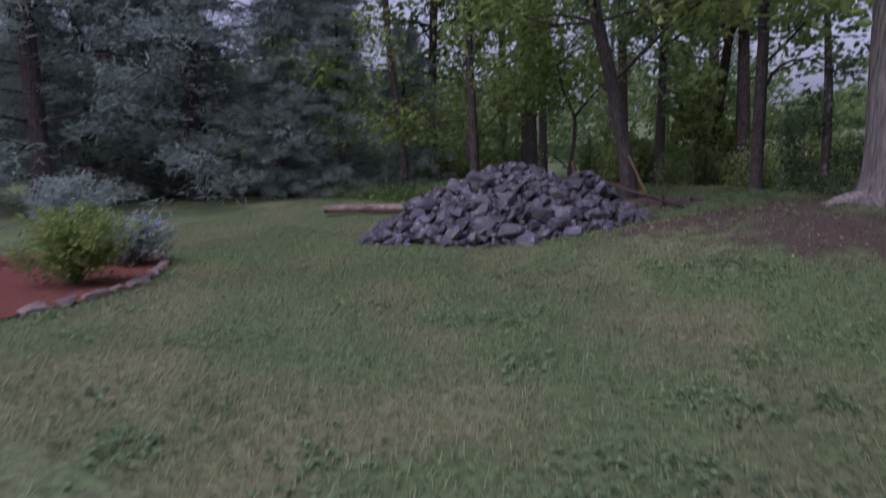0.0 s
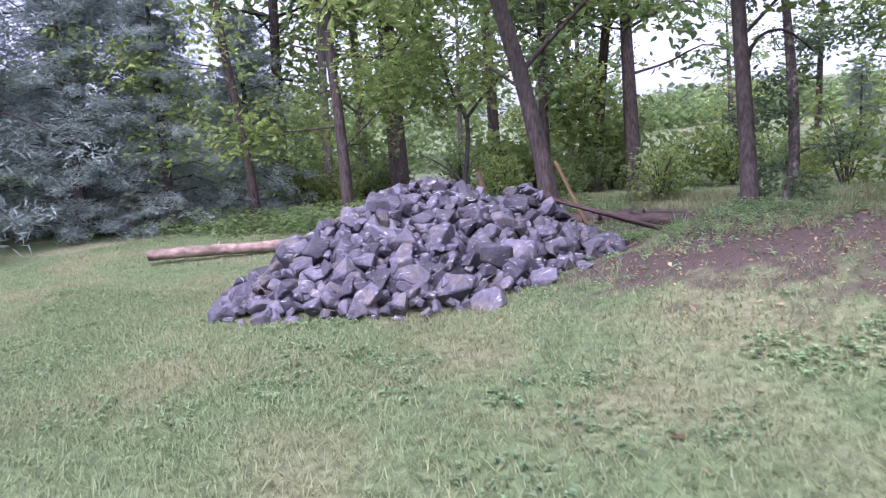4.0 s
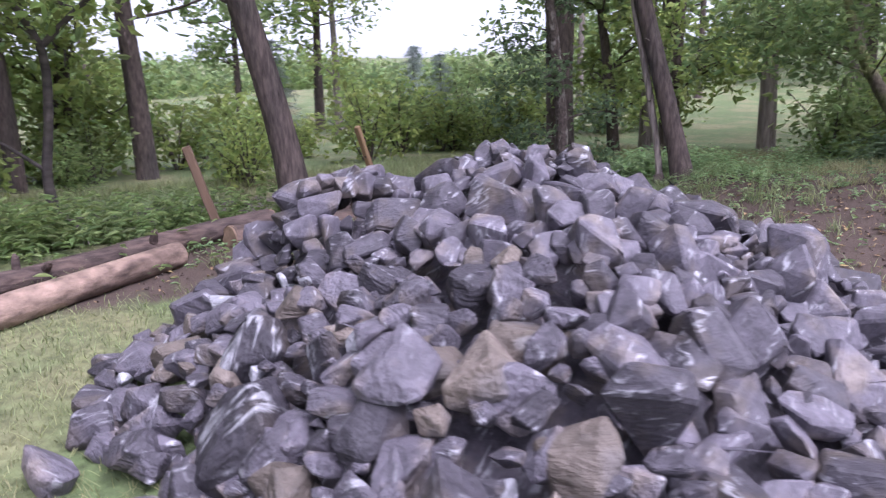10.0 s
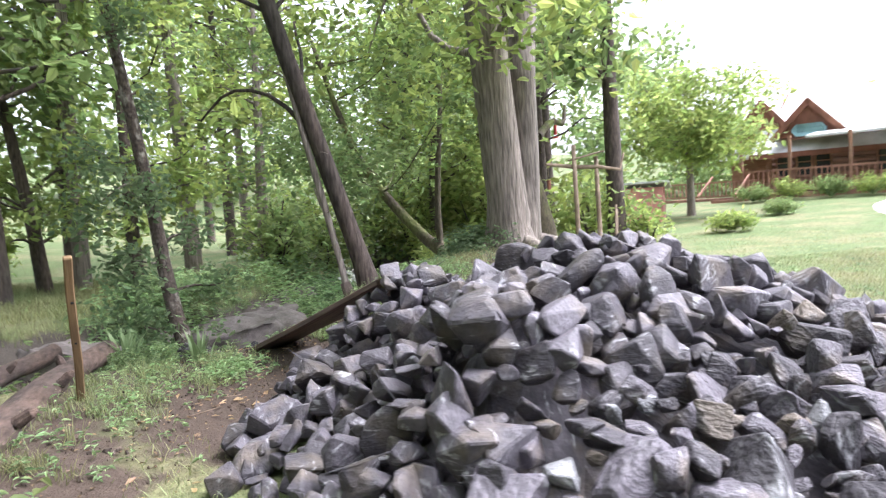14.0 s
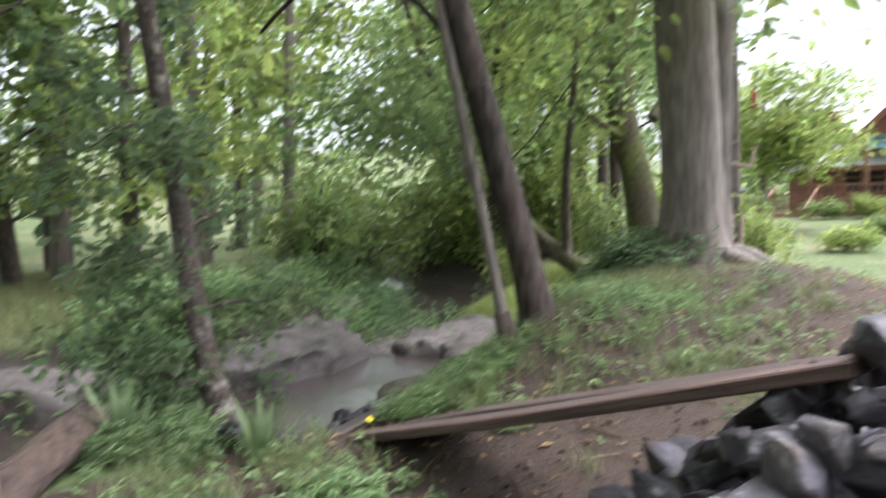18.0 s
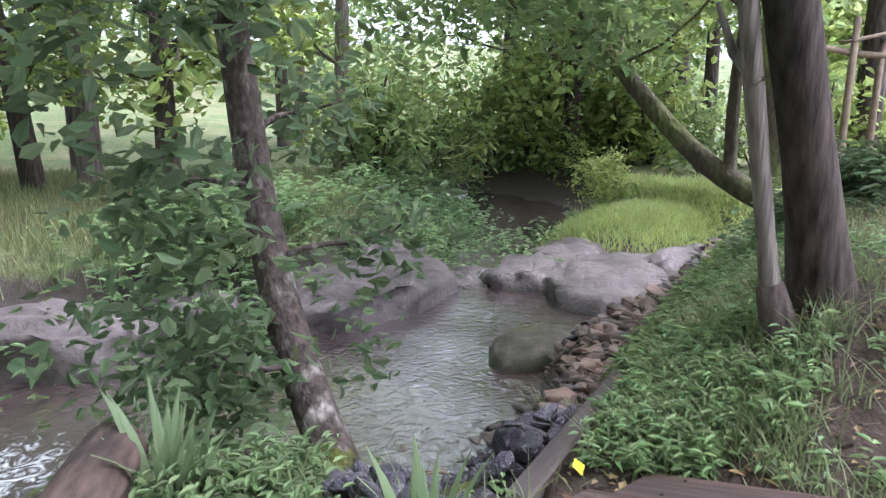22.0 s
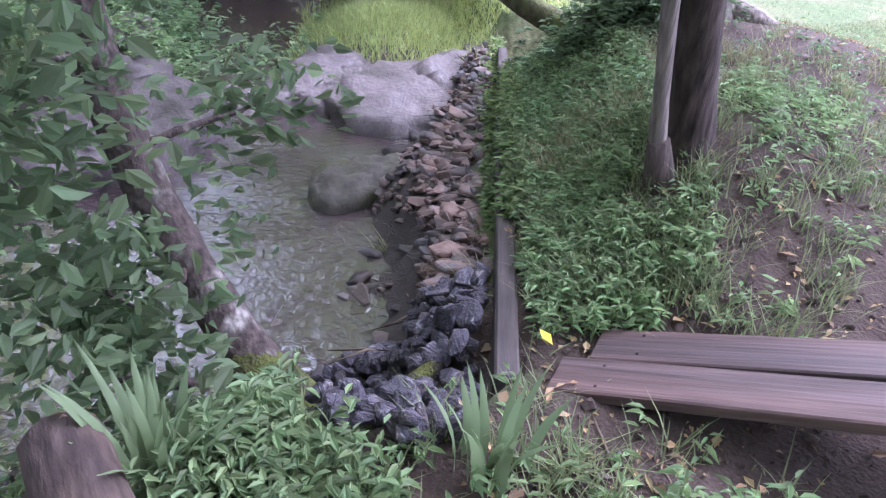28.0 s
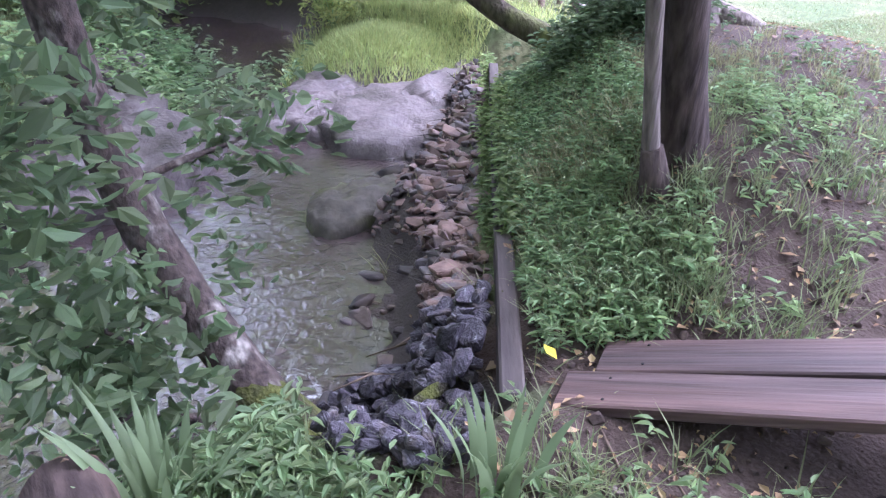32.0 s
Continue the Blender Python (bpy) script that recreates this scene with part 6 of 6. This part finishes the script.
    for z in (base + 0.6, base - 0.05):
        part("rail", boxed(5.2, 0.06, 0.07, Matrix.Translation((-L / 2 - 2.6, -0.6, z))), DECK, far_deck)
    for k in range(24):
        part("baluster", boxed(0.05, 0.045, 0.65, Matrix.Translation((-L / 2 - 5.1 + k * 0.22, -0.6, base + 0.27))), DECK, far_deck)
    # lower wing
    part("wing_wall", boxed(2.6, 3.6, 2.2, Matrix.Translation((x0 - 1.2, 2.6, 1.5))), HOUSE_LOG, h)
    part("wing_roof", boxed(3.4, 4.4, 0.12, Matrix.Translation((x0 - 1.1, 2.2, 2.85)) @ Matrix.Rotation(radians(14), 4, "X")), HOUSE_ROOF, h)
    part("chimney", boxed(0.3, 0.3, 1.6, Matrix.Translation((x0 - 1.6, 2.6, 4.3)), 0.02), HOUSE_TRIM, h)


house()


def shed():
    x, y = 18.0, -2.4
    m = Matrix.Translation((x, y, ground_at(x, y))) @ Matrix.Rotation(radians(-30), 4, "Z") @ Matrix.Scale(0.72, 4)
    t = thing("shed", "small pink shed with a dark doorway", "shed", m)
    part("wall", boxed(2.0, 1.8, 1.7, Matrix.Translation((0, 0, 0.85)), 0.02), PINK, t)
    part("roof", boxed(3.0, 2.4, 0.1, Matrix.Translation((0.2, 0, 1.78)) @ Matrix.Rotation(radians(6), 4, "Y"), 0.01), HOUSE_ROOF, t)
    # no opening here: a dark sheet on the wall gives the doorway's shade
    part("doorway", boxed(0.5, 0.06, 1.2, Matrix.Translation((-0.4, 0.92, 0.62))), GLASS, t, "dark panel standing in for the shaded doorway")
    part("lean_to", boxed(0.1, 1.8, 1.5, Matrix.Translation((1.6, 0, 0.75))), HOUSE_TRIM, t)


shed()


def truck():
    x, y = 13.4, -14.0
    m = Matrix.Translation((x, y, ground_at(x, y))) @ Matrix.Rotation(radians(140), 4, "Z")
    t = thing("parked_truck", "white pickup truck parked on the gravel drive", "truck", m)
    bm = bmesh.new()
    prof = [(-2.6, 0.45), (2.6, 0.45), (2.65, 0.95), (1.5, 1.08), (0.9, 1.75), (-0.6, 1.78), (-0.75, 1.15), (-2.6, 1.12)]
    a = [bm.verts.new((p, -0.9, q)) for p, q in prof]
    b = [bm.verts.new((p, 0.9, q)) for p, q in prof]
    bm.faces.new(a), bm.faces.new(b[::-1])
    for i in range(len(prof)):
        j = (i + 1) % len(prof)
        bm.faces.new((a[j], a[i], b[i], b[j]))
    bmesh.ops.bevel(bm, geom=list(bm.edges), offset=0.05, segments=2, affect="EDGES")
    part("body", bm, WHITE, t)
    for s in (-0.905, 0.905):
        part("side_window", boxed(1.1, 0.02, 0.42, Matrix.Translation((0.1, s, 1.42)), 0.008), GLASS, t)
        for x0 in (-1.6, 1.6):
            bm = bmesh.new()
            bmesh.ops.create_cone(bm, cap_ends=True, segments=20, radius1=0.37, radius2=0.37, depth=0.24)
            bmesh.ops.transform(bm, matrix=Matrix.Translation((x0, s * 0.9, 0.37)) @ Matrix.Rotation(radians(90), 4, "X"), verts=bm.verts)
            w = part("wheel", bm, RUBBER, t)
            bm = bmesh.new()
            bmesh.ops.create_cone(bm, cap_ends=True, segments=16, radius1=0.2, radius2=0.17, depth=0.26)
            bmesh.ops.transform(bm, matrix=Matrix.Translation((x0, s * 0.9, 0.37)) @ Matrix.Rotation(radians(90), 4, "X"), verts=bm.verts)
            part("rim", bm, HOUSE_ROOF, w)
    part("windscreen", boxed(0.03, 1.5, 0.62, Matrix.Translation((1.25, 0, 1.40)) @ Matrix.Rotation(radians(-42), 4, "Y"), 0.01), GLASS, t)
    part("bumper", boxed(0.15, 1.8, 0.22, Matrix.Translation((2.68, 0, 0.58)), 0.03), HOUSE_ROOF, t)


truck()


def drive():
    pts = spline([(6.0, -5.0), (9.0, -5.2), (12.5, -6.8), (15, -9.8), (13.5, -14), (10, -17), (4, -16), (2, -11), (3, -7)], 48)
    bm = bmesh.new()
    cx, cy = 9.0, -10.0
    prev = [bm.verts.new((p[0], p[1], ground_at(p[0], p[1]) + 0.02)) for p in pts]
    for s in (0.8, 0.6, 0.4, 0.2):
        ring = [bm.verts.new((cx + (p[0] - cx) * s, cy + (p[1] - cy) * s, ground_at(cx + (p[0] - cx) * s, cy + (p[1] - cy) * s) + 0.03)) for p in pts]
        for i in range(len(pts)):
            j = (i + 1) % len(pts)
            bm.faces.new((prev[i], prev[j], ring[j], ring[i]))
        prev = ring
    bm.faces.new(prev)
    tagged(new("drive", from_bm("drive", bm, GRAVEL, True)), "pale gravel drive in front of the house", "drive", kind="structure")


drive()
for k, (x, y, s, h) in enumerate([(20.3, -8.2, 0.9, 0.7), (19.1, -9.0, 0.9, 0.8), (17.9, -9.8, 0.9, 0.8), (16.8, -10.6, 0.8, 0.8), (15.6, -11.4, 0.8, 0.7), (14.9, -13.4, 1.1, 1.6), (14.6, -5.2, 0.7, 0.4), (11.6, -1.6, 0.7, 0.45)]):
    garden_bush(x, y, s, h, LEAF_LIGHT if k % 2 else LEAF, "pale green garden plants before the deck", 200 + k, 1400, 0.13)


def feeder():
    """A red feeder hanging on a cord from a bough."""
    t = thing("bird_feeder", "red hanging bird feeder on a thin cord", "bird feeder", Matrix.Translation((4.75, 5.5, 2.3)))
    bm = bmesh.new()
    bmesh.ops.create_cone(bm, cap_ends=True, segments=16, radius1=0.024, radius2=0.02, depth=0.14)
    part("body", bm, RED, t)
    bm = bmesh.new()
    bmesh.ops.create_cone(bm, cap_ends=True, segments=16, radius1=0.045, radius2=0.04, depth=0.02)
    bmesh.ops.translate(bm, verts=bm.verts, vec=(0, 0, -0.11))
    part("tray", bm, RED, t)
    v, f = tube([(0, 0, 0.07), (0.0, 0, 0.8), (-0.03, 0.25, 1.6)], [0.004, 0.004, 0.004], 5)
    part("cord", quick("cord", v, f, POLE), None, t, "thin cord")


feeder()
